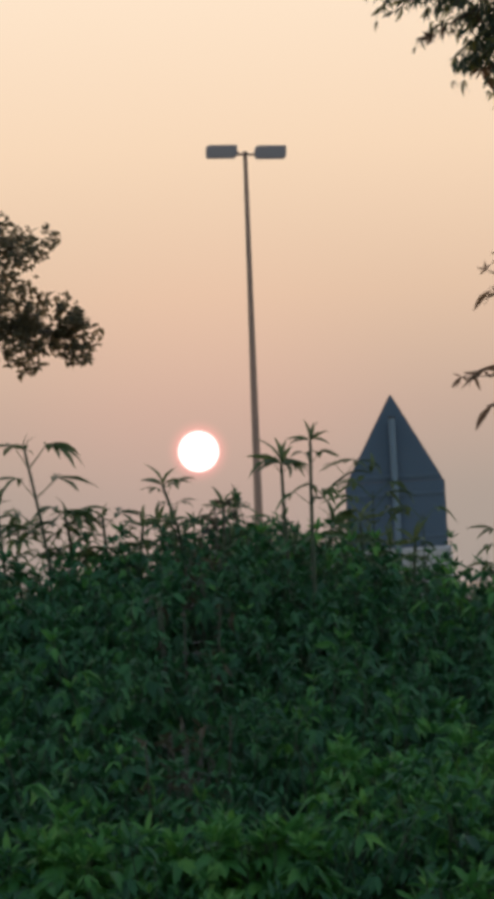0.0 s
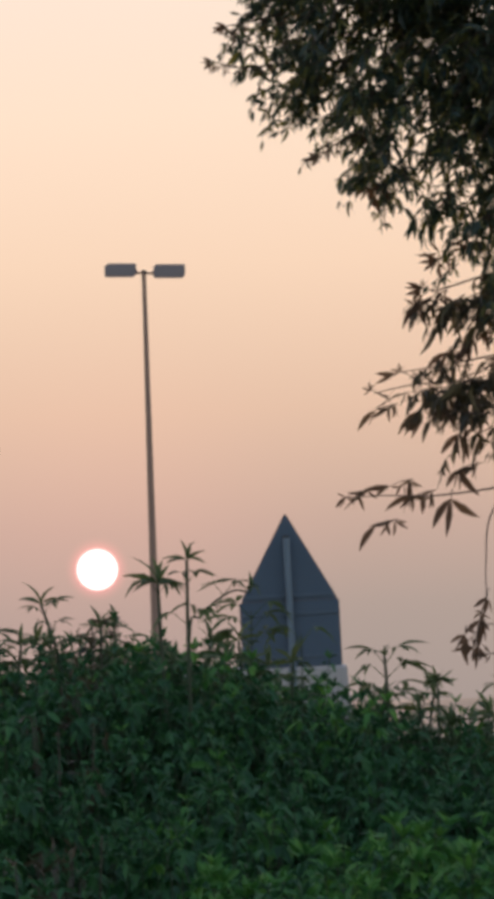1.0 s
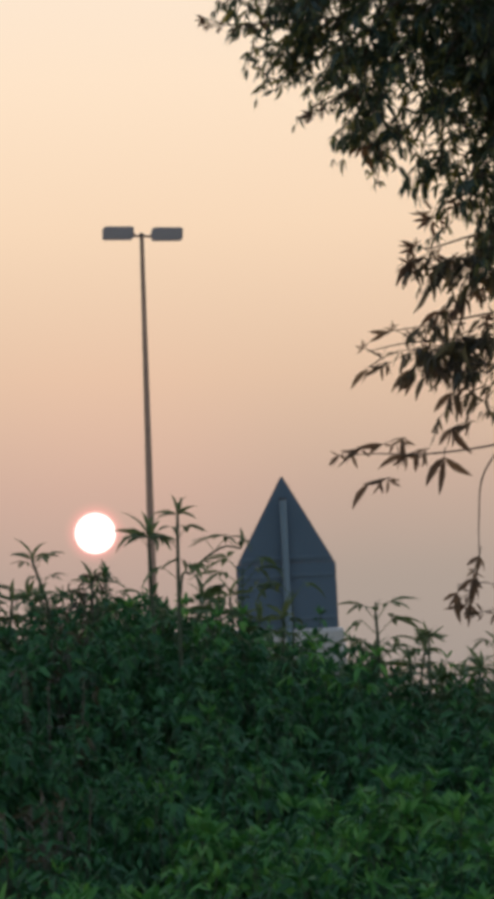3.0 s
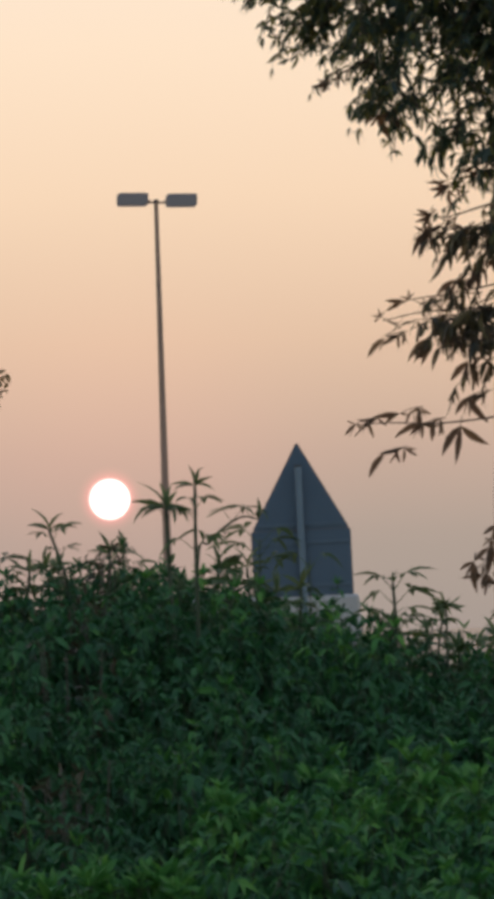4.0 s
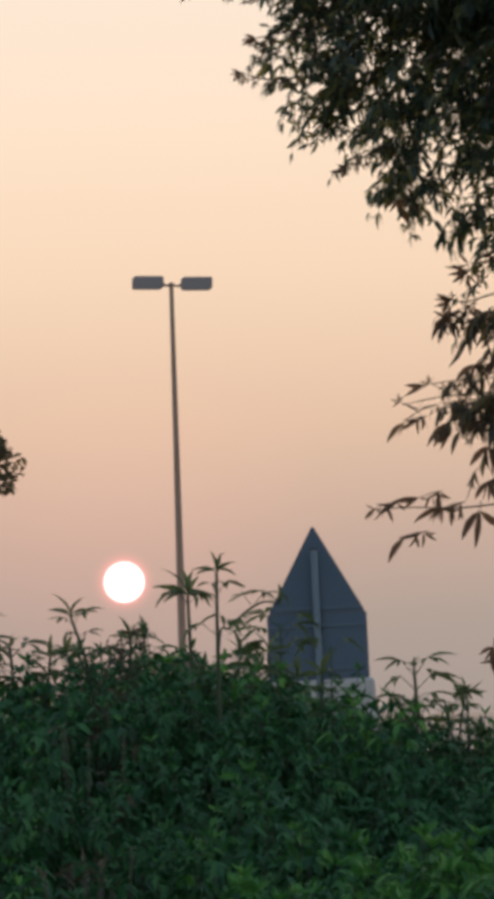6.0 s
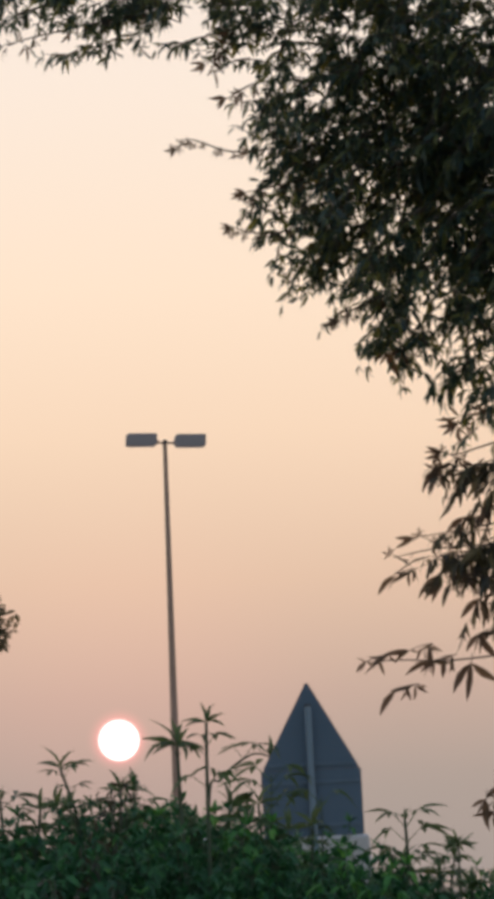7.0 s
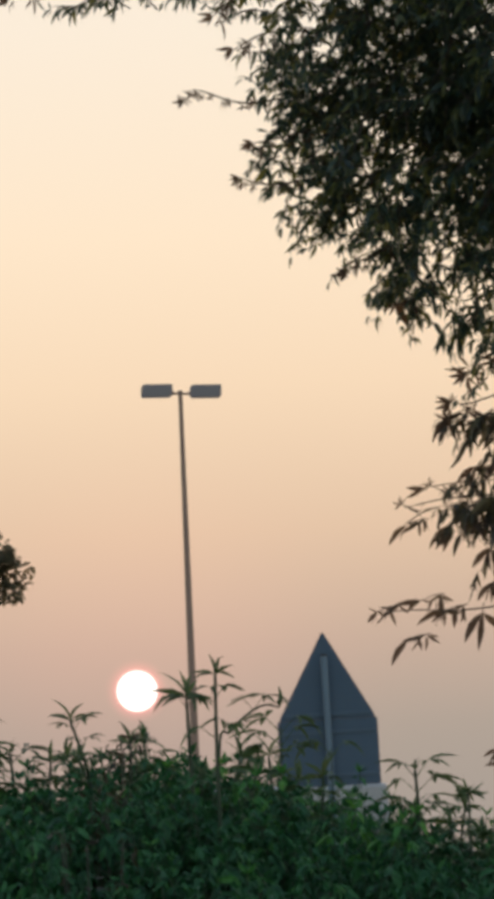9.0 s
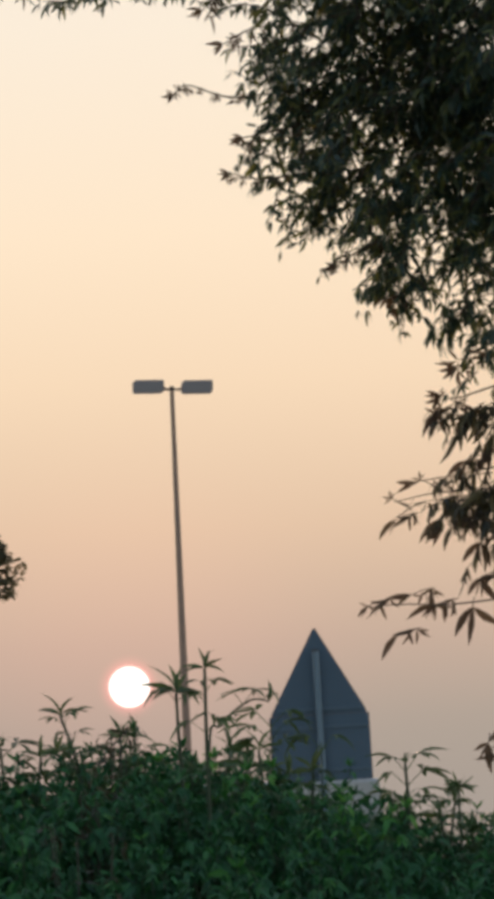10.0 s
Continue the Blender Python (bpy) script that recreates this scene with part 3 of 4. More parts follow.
def tufts():
    g = random.Random(5)
    spots = [(-0.03, 5.95, 0.02), (0.03, 5.9, 0.0), (0.183, 6.0, 0.01), (0.30, 6.3, 0.03), (0.26, 6.1, 0.02), (-0.16, 5.5, 0.0), (-0.33, 5.45, 0.0), (0.47, 6.2, 0.02), (0.36, 5.9, 0.02), (0.10, 5.6, 0.0), (0.42, 5.7, 0.01)]
    for k in range(26):
        spots.append((g.uniform(-0.42, 0.52), g.uniform(5.2, 5.8) if k % 2 else g.uniform(5.8, 6.6), g.uniform(-0.02, 0.015)))
    spots = [(x, y if x > -0.06 else min(y, 5.45), up) for x, y, up in spots]
    for x, y, up in spots:
        leaf, stalk = TUFTS[g.randrange(5)]
        t = thing("young_shrub", (x, y, 0), "bright green tuft of young leaves in the hedge", "shrub", "young tufts")
        h = hedge_height(x, y) + 0.015 + up
        for me, name in ((leaf, "young_foliage"), (stalk, "branchwork")):
            ob = tagged(part(name, me, None, t), kind="stuff")
            ob.matrix_basis = Matrix.Translation((0, 0, h)) @ Matrix.Rotation(0.15, 4, "X") @ Matrix.Rotation(g.uniform(0, 6.28), 4, "Z") @ Matrix.Translation((0, 0, -1.4))


tufts()


# ---------------------------------------------------------------- palmate leaves as single pieces
def palmate(name, n, spread, seed, mat, width=0.24, fall=0.35, rise=0.0, reach=0.28):
    """A leaf of n leaflets fanned from the end of its stalk, 1 long; it points along y, its stalk may climb."""
    g = np.random.default_rng(seed)
    ang = np.linspace(-spread, spread, n) + g.normal(0, 0.08, n)
    way = np.stack((np.sin(ang), np.cos(ang), g.normal(0, 0.12, n)), 1)
    ln = (1.0 - 0.35 * (np.abs(ang) / max(spread, 0.01)) ** 1.5) * 0.72 * g.uniform(0.9, 1.1, n)
    pos = np.tile((0, reach, rise), (n, 1)) + unit(way) * 0.02
    up = np.tile((0, 0, 1.0), (n, 1)) + g.normal(0, 0.2, (n, 3))
    lv = blades(pos, way, up, ln, ln * width * g.uniform(0.85, 1.15, n), fall * g.uniform(0.6, 1.5, n))
    stalk = tube_arrays([(0, 0, 0), (0, reach * 0.5, 0.012 + rise * 0.45), (0, reach + 0.01, rise)], 0.014 if rise else 0.010, 0.009, 4)
    return raw_mesh(name, *joined([lv, stalk]), mat)


SHOOT_LEAVES = [palmate("leaf", n, s, 40 + i, M_SHOOT, w, f, 0.34, 0.30)
                for i, (n, s, f, w) in enumerate(((5, 1.5, 0.25, 0.26), (5, 1.2, 0.4, 0.30), (3, 0.9, 0.32, 0.30), (5, 1.7, 0.2, 0.28), (3, 1.2, 0.45, 0.26)))]
TWIG_LEAVES = [palmate("leaf", n, s, 60 + i, M_TWIGLEAF, 0.21, f + 0.2) for i, (n, s, f) in enumerate(((3, 1.0, 0.3), (5, 1.4, 0.25), (4, 1.25, 0.4), (3, 0.85, 0.2)))]
LEAFLETS = [raw_mesh("leaflet", *blades(np.zeros((1, 3)), np.array([(0, 1.0, 0)]), np.array([(0, 0, 1.0)]), np.ones(1), np.full(1, w), np.full(1, d)), M_TWIGLEAF)
            for w, d in ((0.25, 0.28), (0.22, -0.3), (0.24, 0.4), (0.2, 0.15))]
SPIKE = raw_mesh("tip_leaf", *blades(np.zeros((1, 3)), np.array([(0, 1.0, 0)]), np.array([(0, 0, 1.0)]), np.ones(1), np.full(1, 0.19), np.full(1, 0.55)), M_SHOOT)


def leaf_at(parent, me, pos, way, size, roll=0.0, name="leaf"):
    y = Vector(way).normalized()
    up = Vector((0, 0, 1)) if abs(y.z) < 0.95 else Vector((0, -1, 0))
    x = y.cross(up).normalized()
    z = x.cross(y)
    m = Matrix((x, y, z)).transposed().to_4x4()
    ob = part(name, me, None, parent)
    ob.matrix_basis = Matrix.Translation(pos) @ m @ Matrix.Rotation(roll, 4, "Y") @ Matrix.Scale(size, 4)
    return ob


def shoot(points, nodes, size, label, seed, bare=0.0, tip_count=7, rise=(0.05, 0.95), star=1.0, span=0.20, flat=False, thick=1.0):
    """A slender upright stem with stalked leaves and a star of narrow leaves at its tip."""
    g = random.Random(seed)
    size *= 1.3
    base = Vector(points[0])
    t = thing("shoot", (base.x, base.y, 0), label, "plant", "shoots above the hedge")
    off = np.array((base.x, base.y, 0))
    line = bend([(base.x + 0.01, base.y + 0.01, 0.0), (base.x, base.y, base.z * 0.6), *points], 8) - off
    part("stem", raw_mesh("stem", *tube_arrays(line, 0.0052 * thick, 0.0028 * thick, 6), M_STEM), None, t)
    tip = Vector(line[-1])
    for k in range(tip_count):
        a = 2 * math.pi * k / tip_count + g.uniform(-0.3, 0.3)
        bud = k % 4 == 0
        r = g.uniform(0.05, 0.3) if bud else g.uniform(0.3, 1.3)
        leaf_at(t, SPIKE, tip, (math.cos(a) * r, math.sin(a) * r, g.uniform(0.8, 1.2) if bud else g.uniform(*rise)), star * size * g.uniform(0.55, 0.85), g.uniform(-1.4, 1.4), "tip_leaf")
    upper = [p for p in bend(line[::2], 6) if p[2] > line[-1][2] - span] if line[-1][2] > line[-2][2] else line[len(line) // 2:]
    turn = g.uniform(-0.5, 0.5)
    for k in range(nodes):
        f = bare + (1 - bare) * (k + 0.4) / nodes
        p = Vector(upper[min(int(f * len(upper)), len(upper) - 1)])
        for s in (0, math.pi):
            aa = s + g.uniform(-0.4, 0.4) if flat else turn + (k % 2) * 0.9 + s + g.uniform(-0.35, 0.35)
            leaf_at(t, g.choice(SHOOT_LEAVES), p, (math.cos(aa), math.sin(aa), g.uniform(-0.15, 0.15)), size * (g.uniform(1.05, 1.3) if flat else g.uniform(0.8, 1.3) * (1.15 - 0.45 * f)), g.uniform(-0.3, 0.3))
    return t


Y = 8.0
tall = "slender green shoot with star-shaped leaves above the hedge"
F = 7.3
shoot([(-0.043, F, 1.56), (-0.043, F, 1.745), (-0.041, F, 1.863)], 2, 0.055, tall, 1, 0.25, 11, (-0.1, 1.1), 0.85)
shoot([(-0.086, F + 0.02, 1.56), (-0.091, F + 0.02, 1.735), (-0.093, F + 0.02, 1.824)], 1, 0.058, tall, 2, 0.80, 15, (-0.25, 1.0), 1.1)
shoot([(-0.046, Y + 0.03, 1.70), (-0.019, Y + 0.03, 1.781), (0.037, Y + 0.03, 1.825), (0.075, Y + 0.03, 1.822)], 3, 0.05, "arching leafy shoot leaning over the hedge", 3, 0.1, 3, thick=0.6)
shoot([(-0.290, Y, 1.60), (-0.297, Y, 1.715), (-0.326, Y, 1.812)], 5, 0.055, tall, 4, 0.1, 7)
shoot([(-0.183, Y - 0.05, 1.60), (-0.183, Y - 0.05, 1.70), (-0.186, Y - 0.05, 1.762)], 4, 0.05, tall, 5, 0.2, 7)
shoot([(-0.431, Y, 1.58), (-0.436, Y, 1.66), (-0.443, Y, 1.755)], 5, 0.055, tall, 6, 0.1, 7, (0.05, 0.95), 0.7, 0.16, True)
shoot([(0.329, Y, 1.50), (0.330, Y, 1.62), (0.327, Y, 1.692)], 4, 0.056, tall, 7, 0.1, 7, (0.1, 1.0), 0.6, 0.15, True)
shoot([(-0.545, Y, 1.58), (-0.556, Y, 1.72), (-0.588, Y, 1.890)], 4, 0.078, "tall slender shoot with drooping hand-shaped leaves", 9, 0.05, 7, (0.2, 1.0), 0.45, 0.21, True)
shoot([(-0.500, Y + 0.05, 1.58), (-0.505, Y + 0.05, 1.68), (-0.518, Y + 0.05, 1.765)], 5, 0.058, tall, 10, 0.1, 5, (0.05, 0.95), 0.7, 0.16, True)
shoot([(0.540, Y - 0.1, 1.45), (0.545, Y - 0.1, 1.55), (0.55, Y - 0.1, 1.625)], 5, 0.055, tall, 12, 0.1, 6)
shoot([(0.05, Y + 0.1, 1.55), (0.055, Y + 0.1, 1.64), (0.05, Y + 0.1, 1.73)], 5, 0.055, tall, 13, 0.1, 6)
shoot([(0.14, Y - 0.1, 1.5), (0.145, Y - 0.1, 1.6), (0.15, Y - 0.1, 1.685)], 5, 0.055, tall, 14, 0.1, 6)
shoot([(-0.39, Y + 0.08, 1.55), (-0.38, Y + 0.08, 1.65), (-0.37, Y + 0.08, 1.735)], 5, 0.055, tall, 15, 0.1, 6)
shoot([(-0.62, Y - 0.05, 1.55), (-0.63, Y - 0.05, 1.65), (-0.64, Y - 0.05, 1.78)], 5, 0.055, tall, 16, 0.1, 6)

arch = "arching leafy shoot leaning over the hedge"
shoot([(0.070, Y - 0.05, 1.60), (0.073, Y - 0.05, 1.70), (0.075, Y - 0.05, 1.785)], 3, 0.060, arch, 31, 0.2, 0, (0.0, 0.5), 0.8, 0.09, True, 0.45)
shoot([(0.165, Y - 0.08, 1.56), (0.167, Y - 0.08, 1.65), (0.168, Y - 0.08, 1.738)], 1, 0.052, arch, 32, 0.6, 0, (0.0, 0.5), 0.8, 0.06, True, 0.4)

loose = random.Random(77)
for k in range(54):
    x0 = -0.78 + 1.56 * (k + loose.random()) / 54
    if -0.56 < x0 < -0.36 and k % 2 or 0.16 < x0 < 0.28 and k % 2:
        continue
    y1 = Y + loose.uniform(-0.35, 0.3)
    z1 = hedge_height(x0, y1) + loose.uniform(-0.04, 0.03 if x0 > 0.22 else 0.065)
    shoot([(x0, y1, z1 - 0.22), (x0 + loose.uniform(-0.01, 0.01), y1, z1 - 0.1), (x0 + loose.uniform(-0.03, 0.03), y1, z1)],
          7, loose.uniform(0.046, 0.062), "leafy green shoot standing out of the hedge top", 200 + k, 0.1, 7, thick=0.7)


def feathery_head():
    t = thing("seed_head", (0.427, Y, 0), "round feathery green seed head on a thin stalk", "plant", "shoots above the hedge")
    part("stem", raw_mesh("stem", *tube_arrays(bend([(0.005, 0, 0), (0, 0, 1.3), (0, 0, 1.642)], 8), 0.005, 0.002, 5), M_STEM), None, t)
    g = np.random.default_rng(5)
    n = 46
    way = unit(g.normal(0, 1, (n, 3)) * (1, 1, 0.45) + (0, 0, 0.1))
    pos = np.tile((0, 0, 1.645), (n, 1))
    ln = g.uniform(0.024, 0.042, n)
    part("head", raw_mesh("head", *blades(pos, way, g.normal(0, 1, (n, 3)), ln, ln * 0.16, np.full(n, 0.2)), M_SHOOT), None, t)


feathery_head()


def dead_plant(x, y, z, seed):
    g = np.random.default_rng(seed)
    t = thing("withered_plant", (x, y, 0), "withered brown plant with dry curled leaves in the hedge", "plant", "withered plants")
    bl = []
    for k in range(5):
        e = np.array((g.normal(0, 0.03), g.normal(0, 0.04), z - abs(g.normal(0, 0.05))))
        line = bend([(0, 0, 0), (e[0] * 0.5, e[1] * 0.5, z * 0.7), e], 6)
        part("stem", raw_mesh("stem", *tube_arrays(line, 0.0028, 0.0012, 5), M_DRY), None, t)
        n = 36
        p = line[g.integers(len(line) // 2, len(line), n)] + g.normal(0, 0.012, (n, 3))
        ln = g.uniform(0.012, 0.03, n)
        bl.append((p, g.normal(0, 1, (n, 3)) + (0, 0, -0.4), g.normal(0, 1, (n, 3)), ln, ln * 0.3, g.uniform(0.3, 0.9, n)))
    part("dry_foliage", raw_mesh("dry_foliage", *blades(*[np.concatenate(c) for c in zip(*bl)]), M_DEAD), None, t)


for spot in ((-0.225, 7.6, 1.765, 1), (-0.245, 7.3, 1.68, 2), (-0.26, 6.95, 1.60, 3), (-0.22, 6.2, 1.43, 4), (-0.27, 6.05, 1.41, 5)):
    dead_plant(*spot)


# ---------------------------------------------------------------- trees
def clumps(g, ellipsoids, y0, per_area, scale, thin):
    """Leaf places inside a union of ellipsoids, gathered in clumps with gaps between."""
    places = []
    for cx, cz, rx, rz, ry, dens in ellipsoids:
        want = int(math.pi * rx * rz * per_area * dens)
        got = 0
        for _ in range(int(want * 2.6)):
            if got == want:
                break
            q = g.normal(0, 1, 3)
            q = q / np.linalg.norm(q) * g.uniform() ** (1 / 2.4)
            p = np.array((cx + q[0] * rx, y0 + q[1] * ry, cz + q[2] * rz))
            if noise.noise(Vector(p * scale)) > thin + g.normal(0, 0.10):
                places.append(p)
                got += 1
    return np.array(places)


def crown_mesh(name, g, places, n_leaflets, size, width, hang, mat):
    """Hanging fans of leaflets at the given places."""
    n = len(places)
    head = unit(g.normal(0, 1, (n, 3)) * (1, 1, 0.6) + (0, 0, -hang))
    return raw_mesh(name, *blades(*fans(g, places, head, n_leaflets, size * g.uniform(0.6, 1.12, n), 0.95, width, 0.1, 0.5, (0.0, 0.35)), light=True), mat)


def sprays(g, starts, way, reach, nodes, size, leaflets=4, sag=0.75, width=0.22):
    """Thin arching twigs from the starts, with hanging hand-shaped leaves on alternate sides; returns leaf rows and twig arrays."""
    n = len(starts)
    way = unit(way)
    reach = reach * g.uniform(0.6, 1.25, n)
    drop = g.uniform(0.0, 0.4, n)

    def at(f):
        p = starts + way * (reach * f)[:, None]
        p[:, 2] -= reach * drop * f * f
        return p

    side = unit(np.cross(way, np.array((0, 0, 1.0))) + g.normal(0, 0.3, (n, 3)))
    scale = size * g.uniform(0.65, 1.2, n)
    rows = []
    for k in range(nodes):
        f = np.full(n, (k + 0.6) / nodes) + g.uniform(-0.06, 0.06, n)
        last = k == nodes - 1
        out = way * 0.7 + side * (0 if last else 0.9 * (-1) ** k) + g.normal(0, 0.25, (n, 3))
        out[:, 2] -= 0.25
        out = unit(out)
        rows.append(fans(g, at(f) + out * (scale * 0.3)[:, None], out, leaflets, scale * (0.75 if last else 1.0), 1.0, width, sag, 0.5, (0.05, 0.5)))
    twigs = [tube_arrays(np.stack([at(np.full(n, f))[i] for f in (0, 0.33, 0.66, 0.97)]), 0.0028, 0.0010, 3) for i in range(n)]
    return tuple(np.concatenate(c) for c in zip(*rows)), twigs


def near_tree():
    g = np.random.default_rng(21)
    y0 = 10.8
    t = thing("tree", (2.3, 11.1, 0), "leafy tree with drooping hand-shaped leaves on thin hanging twigs", "tree")
    off = np.array((2.3, 11.1, 0))
    part("trunk", raw_mesh("trunk", *tube_arrays(bend([(0, 0, -0.05), (-0.05, 0.02, 1.0), (0.04, 0, 2.0), (-0.05, 0, 3.0)], 8), 0.17, 0.10, 14), M_BARK), None, t)
    limbs = [[(2.25, 11.1, 2.5), (1.7, 10.95, 3.1), (1.1, 10.85, 3.45), (0.45, 10.8, 3.62)],
             [(2.25, 11.1, 2.9), (1.6, 10.95, 3.8), (0.8, 10.85, 4.05), (-0.1, 10.8, 3.96), (-0.5, 10.8, 3.86)],
             [(2.26, 11.1, 2.2), (1.75, 10.95, 2.55), (1.2, 10.85, 2.68), (0.8, 10.8, 2.72)],
             [(2.25, 11.1, 2.95), (2.3, 11.2, 4.2), (2.1, 11.1, 5.2)],
             [(2.25, 11.1, 2.8), (2.9, 11.3, 3.4), (3.4, 11.2, 3.7)],
             [(1.2, 10.85, 3.4), (0.9, 10.8, 3.15), (0.6, 10.8, 3.02)],
             [(1.75, 10.95, 2.55), (1.3, 10.85, 2.3), (0.95, 10.8, 2.2)]]
    for k, pts in enumerate(limbs):
        part("limb", raw_mesh("limb", *tube_arrays(bend(pts, 8) - off, 0.028 if k == 1 else 0.055 if k < 5 else 0.02, 0.003 if k == 1 else 0.008, 8), M_BARK), None, t)
    # x, z, half widths in x, z, y, density
    rim = [(-0.28, 3.86, 0.30, 0.13, 0.2, 0.8), (0.06, 3.92, 0.28, 0.21, 0.3, 1.0), (0.40, 3.64, 0.36, 0.32, 0.4, 1.0), (0.355, 3.285, 0.28, 0.23, 0.35, 0.95),
           (0.59, 3.12, 0.33, 0.25, 0.35, 0.9), (0.80, 2.80, 0.22, 0.25, 0.25, 0.9), (0.92, 2.50, 0.15, 0.30, 0.25, 0.8)]
    rim += [(0.47, 2.985, 0.15, 0.08, 0.15, 0.4), (0.62, 2.93, 0.15, 0.10, 0.2, 0.6), (0.23, 3.48, 0.16, 0.17, 0.3, 0.6), (0.25, 3.245, 0.14, 0.13, 0.25, 0.8), (-0.45, 3.90, 0.20, 0.08, 0.15, 1.0)]
    core = [(0.48, 3.43, 0.33, 0.13, 0.3, 1.2), (0.56, 3.60, 0.30, 0.24, 0.35, 1.6), (0.72, 3.45, 0.20, 0.17, 0.3, 1.8), (0.84, 3.18, 0.24, 0.22, 0.3, 1.5), (0.86, 3.50, 0.42, 0.50, 0.5, 2.0), (0.45, 4.08, 0.6, 0.30, 0.5, 1.5), (0.95, 3.05, 0.25, 0.4, 0.3, 1.5),
            (1.55, 3.6, 0.7, 0.95, 0.8, 0.55), (2.3, 4.4, 1.1, 1.1, 1.1, 0.22), (1.2, 4.7, 0.9, 0.7, 0.9, 0.3), (3.1, 3.6, 0.8, 0.8, 0.9, 0.22)]
    sticks = []

    def foliage(name, masses, per_area, scale, thin, reach, nodes, size, leaflets, sag, label, lean=None, mat=M_TREE):
        starts = clumps(g, masses, y0, per_area, scale, thin)
        n = len(starts)
        way = unit(starts - (1.25, y0, 3.75)) * (1, 0.4, 1) + g.normal(0, 0.7, (n, 3)) if lean is None else np.tile(lean, (n, 1)) + g.normal(0, 0.25, (n, 3))
        rows, twigs = sprays(g, starts - off - unit(way) * reach * 0.6 + (0.0, 0, 0.01), way, reach, nodes, size, leaflets, sag)
        sticks.extend(twigs)
        part(name, raw_mesh(name, *blades(*rows, light=True), mat), None, t, label)

    foliage("crown", rim, 600, 8.0, -0.06, 0.10, 5, 0.052, 4, 0.32, "dark green drooping foliage")
    foliage("inner_crown", core, 410, 7.0, -0.16, 0.12, 6, 0.052, 4, 0.3, "dense dark foliage round the limbs")
    low = [(0.78, 2.41, 0.20, 0.10, 0.2, 1.0), (0.80, 2.64, 0.20, 0.10, 0.2, 1.0), (0.86, 2.27, 0.11, 0.11, 0.15, 0.9), (0.60, 2.43, 0.12, 0.06, 0.1, 1.0),
           (0.63, 2.36, 0.15, 0.07, 0.1, 1.3), (0.73, 2.30, 0.13, 0.07, 0.1, 1.3), (0.65, 2.59, 0.13, 0.06, 0.1, 1.4)]
    foliage("lower_crown", low, 215, 7.0, -0.2, 0.14, 6, 0.066, 3, 0.9, "loose hanging olive-brown leaves", (-1, 0, -0.1), M_HANG)
    tagged(part("branchwork", raw_mesh("branchwork", *joined(sticks), M_BARK), None, t, "thin brown twigs"), kind="stuff")

    def twig(points, leaves, size, seed, hang=0.8, thick=0.004, tip=4):
        q = random.Random(seed)
        size *= 0.95
        line = bend(points, 8) - off
        ob = part("twig", raw_mesh("twig", *tube_arrays(line, thick, 0.0013, 5), M_BARK), None, t, "thin hanging twig")
        for k in range(leaves):
            f = 0.12 + 0.86 * (k + q.uniform(0, 0.6)) / leaves
            p = Vector(line[min(int(f * len(line)), len(line) - 1)])
            a = q.uniform(-0.7, 0.7) + (math.pi if q.random() < 0.68 else 0)
            leaf_at(ob, q.choice(TWIG_LEAVES), p, (math.cos(a), math.sin(a) * 0.6, -hang * q.uniform(0.1, 1.5)), size * q.uniform(0.75, 1.25), q.uniform(0.2, 2.6))
        for k in range(tip):
            a = math.pi + (k - (tip - 1) / 2) * 0.5
            leaf_at(ob, LEAFLETS[k % 4], Vector(line[-1]), (math.cos(a), q.uniform(-0.4, 0.4), math.sin(a) * 0.9 - 0.3), size * q.uniform(0.5, 0.85), q.uniform(0.6, 2.0), "leaflet")

    twig([(0.95, y0, 2.20), (0.841, y0, 2.171), (0.748, y0, 2.146), (0.584, y0, 2.130), (0.45, y0, 2.135), (0.36, y0, 2.132)], 2, 0.06, 1, 0.8, 0.004, 0)
    twig([(0.95, y0, 2.44), (0.85, y0, 2.41), (0.70, y0, 2.425), (0.55, y0, 2.42), (0.44, y0, 2.40)], 5, 0.07, 4, 1.1, 0.004, 0)
    twig([(0.95, y0 - 0.05, 2.36), (0.82, y0 - 0.05, 2.35), (0.68, y0 - 0.05, 2.36), (0.57, y0 - 0.05, 2.355)], 5, 0.075, 5, 1.2, 0.004, 0)
    twig([(0.95, y0 + 0.05, 2.52), (0.80, y0 + 0.05, 2.50), (0.62, y0 + 0.05, 2.47), (0.50, y0 + 0.05, 2.455)], 6, 0.07, 6, 0.9, 0.004, 2)
    twig([(0.95, y0, 2.66), (0.78, y0, 2.655), (0.64, y0, 2.62), (0.56, y0, 2.63)], 7, 0.075, 7, 0.9, 0.004, 0)
    twig([(0.95, y0, 2.74), (0.75, y0, 2.70), (0.62, y0, 2.665), (0.575, y0, 2.67)], 7, 0.07, 8, 0.8)
    twig([(0.95, y0, 2.30), (0.86, y0, 2.25), (0.801, y0, 2.172), (0.73, y0, 2.071), (0.715, y0, 1.96), (0.712, y0, 1.864)], 0, 0.07, 9, 1.2, 0.004, 0)
    twig([(0.712, y0, 1.864), (0.70, y0, 1.80), (0.672, y0, 1.735)], 3, 0.07, 10, 2.6, 0.002, 3)
    twig([(1.0, y0, 1.86), (0.86, y0, 1.80), (0.76, y0, 1.73), (0.70, y0, 1.715)], 4, 0.06, 11, 0.9, 0.003, 3)
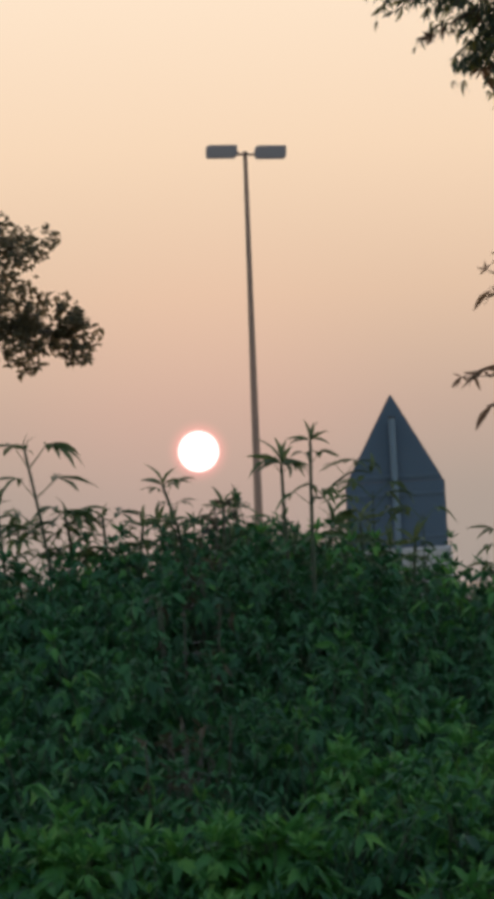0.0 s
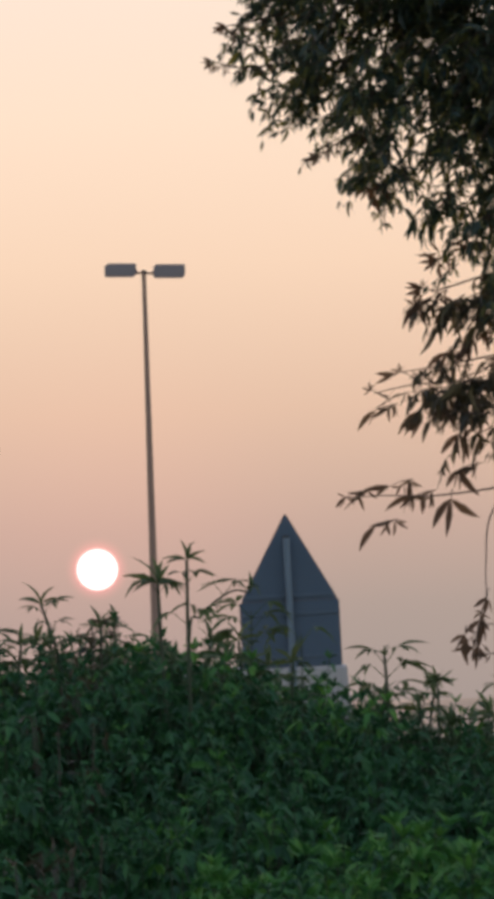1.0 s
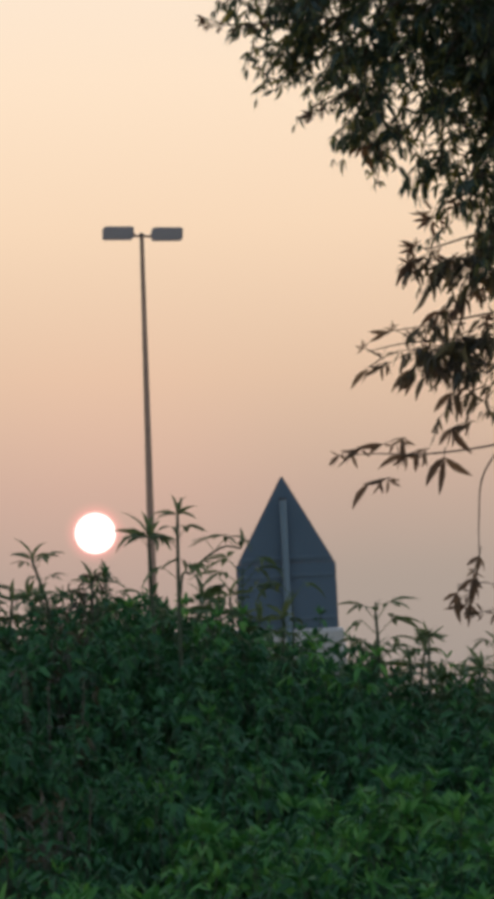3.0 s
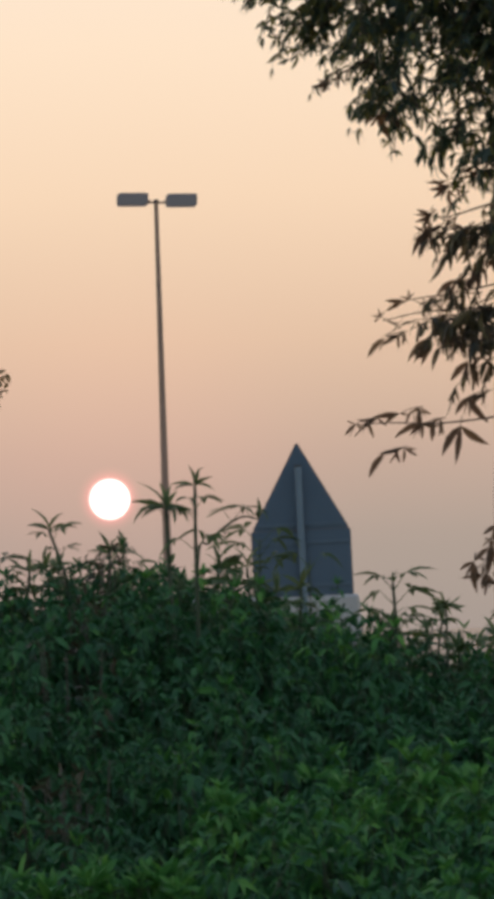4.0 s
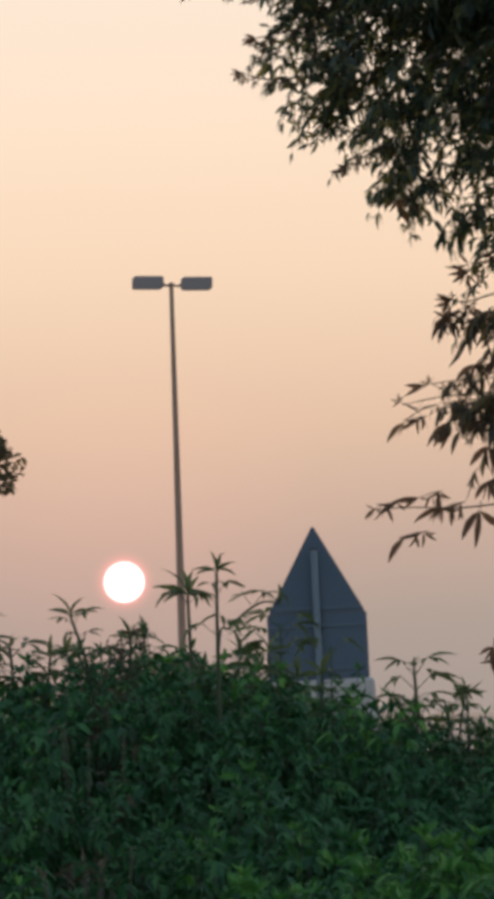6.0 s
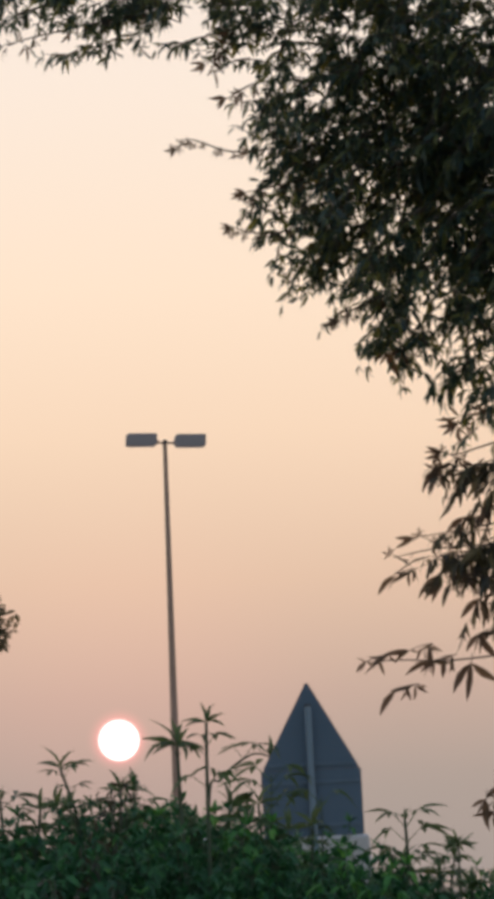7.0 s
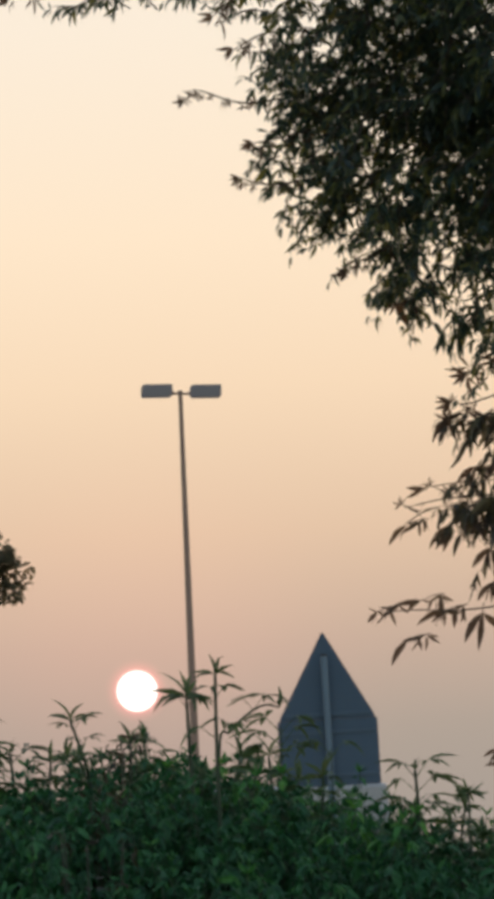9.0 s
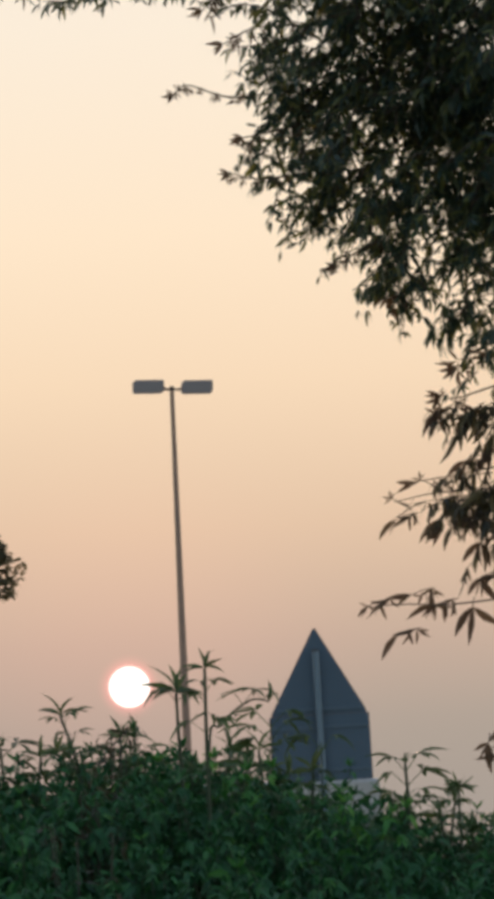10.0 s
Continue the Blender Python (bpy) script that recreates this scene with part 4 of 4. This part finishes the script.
    twig([(0.40, y0, 3.49), (0.211, y0, 3.487), (0.062, y0, 3.479), (-0.047, y0, 3.515), (-0.085, y0, 3.49)], 24, 0.043, 12, 0.9)
    twig([(0.25, y0, 3.40), (0.15, y0, 3.38), (0.09, y0, 3.37)], 7, 0.06, 13, 1.8)
    twig([(0.25, y0, 3.27), (0.13, y0, 3.26), (0.05, y0, 3.28)], 10, 0.045, 14, 0.7)
    twig([(0.30, y0, 3.66), (0.14, y0, 3.66), (0.05, y0, 3.62)], 8, 0.06, 15, 1.2)
    twig([(0.1, y0, 3.82), (0.04, y0, 3.76), (0.0, y0, 3.71)], 7, 0.065, 16, 1.8)
    twig([(-0.1, y0, 3.86), (-0.3, y0, 3.83), (-0.45, y0, 3.80), (-0.53, y0, 3.78)], 11, 0.06, 17, 1.0)
    twig([(0.75, y0, 2.82), (0.66, y0, 2.78), (0.62, y0, 2.74)], 6, 0.08, 19, 1.3)
    twig([(0.45, y0, 3.09), (0.36, y0, 3.05), (0.32, y0, 3.02)], 6, 0.06, 20, 1.2)


    def spray(x, z, leaflets, stalk=(0.06, 0.016)):
        """Leaflets that hang from one point: (degrees, length)."""
        node = np.array((x, y0 - 0.02, z))
        root = node + (stalk[0], 0.02, stalk[1])
        ob = part("twig", raw_mesh("twig", *tube_arrays(np.array([root, (root + node) / 2 + (0, 0, 0.004), node]) - off, 0.0018, 0.0011, 5), M_BARK), None, t, "thin hanging twig")
        q = random.Random(int(x * 1000 + z * 7000))
        row = [(deg, length * 0.80, 0.0) for deg, length in leaflets]
        if stalk[1] > 0 and stalk[0] > 0.01:
            row += [(q.uniform(190, 340), q.uniform(0.030, 0.060), q.uniform(0.4, 1.0)) for _ in range(7)]
        for k, (deg, length, along) in enumerate(row):
            a = radians(deg)
            foot = Vector(node - off).lerp(Vector(root - off), along)
            leaf_at(ob, LEAFLETS[k % 4], foot + Vector((0, 0.004 * k, 0)), (math.cos(a), 0.35 * math.sin(k * 2.1), math.sin(a)), length, (0.0 if abs(math.sin(a)) > 0.93 else 1.45) + 0.7 * math.sin(k * 1.7 + x * 9), "leaflet")

    drop = (0.006, 0.024)
    spray(0.712, 1.862, ((214, 0.060), (238, 0.062), (265, 0.060), (292, 0.055)), drop)
    spray(0.692, 1.805, ((218, 0.075), (247, 0.085), (269, 0.095), (290, 0.075), (315, 0.060)), drop)
    spray(0.652, 1.768, ((200, 0.060), (226, 0.065), (262, 0.105), (281, 0.075)), drop)
    spray(0.682, 1.738, ((248, 0.060), (275, 0.070), (302, 0.060)), drop)
    spray(0.745, 1.788, ((300, 0.040), (331, 0.045), (352, 0.050)), (-0.05, 0.004))
    spray(0.629, 2.120, ((228, 0.125), (270, 0.115), (316, 0.115)), (0.006, 0.025))
    spray(0.432, 2.056, ((226, 0.106), (252, 0.056), (10, 0.031)))
    spray(0.532, 2.128, ((193, 0.112), (268, 0.047), (340, 0.062), (215, 0.062)))
    spray(0.359, 2.134, ((222, 0.056), (255, 0.047), (320, 0.034), (160, 0.034)))
    spray(0.474, 2.158, ((205, 0.071), (190, 0.093), (340, 0.034)))
    spray(0.442, 2.354, ((218, 0.096), (258, 0.053)))
    spray(0.560, 2.350, ((213, 0.118), (226, 0.099), (240, 0.112), (253, 0.099), (275, 0.054)))
    spray(0.656, 2.287, ((220, 0.099), (238, 0.090), (253, 0.081), (285, 0.099), (300, 0.109)))
    spray(0.653, 2.195, ((225, 0.081), (240, 0.062), (294, 0.112), (275, 0.070)))
    spray(0.447, 2.935, ((205, 0.065), (286, 0.100), (262, 0.075), (235, 0.055)))
    spray(0.570, 2.633, ((223, 0.118), (222, 0.081), (270, 0.090), (245, 0.103)))
    spray(0.631, 2.499, ((210, 0.093), (252, 0.071), (300, 0.065)))
    spray(0.697, 2.540, ((243, 0.103), (270, 0.096), (255, 0.078), (290, 0.078)))
    spray(0.577, 2.670, ((60, 0.026), (95, 0.028), (130, 0.030), (165, 0.034), (205, 0.030)), (0.05, -0.03))
    spray(0.510, 2.454, ((60, 0.026), (95, 0.028), (130, 0.030), (165, 0.034), (205, 0.030)), (0.05, -0.03))
    spray(0.433, 2.408, ((60, 0.026), (95, 0.028), (130, 0.030), (165, 0.034), (205, 0.030)), (0.05, -0.03))


near_tree()


def far_tree():
    g = np.random.default_rng(33)
    base = np.array((-5.15, 35.6, -0.03))
    t = thing("tree", tuple(base), "tree with small clustered leaves and a spreading crown", "tree")
    part("trunk", raw_mesh("trunk", *tube_arrays(bend([(0, 0, -0.05), (0.1, 0, 1.2), (-0.05, 0, 2.6), (0.05, 0, 3.6)], 8), 0.22, 0.13, 14), M_BARK), None, t)
    for pts in ([(0, 0, 2.6), (1.1, -0.3, 3.4), (2.2, -0.6, 3.9), (3.0, -0.6, 3.85)], [(0.02, 0, 3.2), (1.2, -0.4, 4.3), (2.4, -0.6, 4.65)],
                [(0, 0, 3.4), (-0.8, 0.2, 4.4), (-1.8, 0.3, 4.8)], [(0.03, 0, 3.5), (0.3, 0.2, 4.8), (0.2, 0.1, 6.0)]):
        part("limb", raw_mesh("limb", *tube_arrays(bend(pts, 8), 0.09, 0.015, 8), M_BARK), None, t)
    mass = [(2.62, 4.62, 0.46, 0.24, 0.5, 1.5), (2.95, 3.95, 0.33, 0.25, 0.4, 1.6), (3.2, 3.78, 0.22, 0.22, 0.3, 1.6), (2.75, 3.75, 0.3, 0.26, 0.4, 1.5), (2.4, 4.2, 0.5, 0.5, 0.6, 1.4),
            (1.2, 4.9, 1.1, 0.9, 1.2, 0.3), (0.0, 5.6, 1.4, 1.1, 1.4, 0.25), (-1.5, 5.0, 1.2, 0.9, 1.2, 0.25), (1.0, 3.9, 0.9, 0.5, 0.9, 0.3)]
    places = clumps(g, mass, -0.6, 860, 3.4, -0.02)
    part("crown", crown_mesh("crown", g, places, 4, 0.078, 0.46, 0.35, M_FAR), None, t, "olive green clustered foliage, paled for haze")


far_tree()
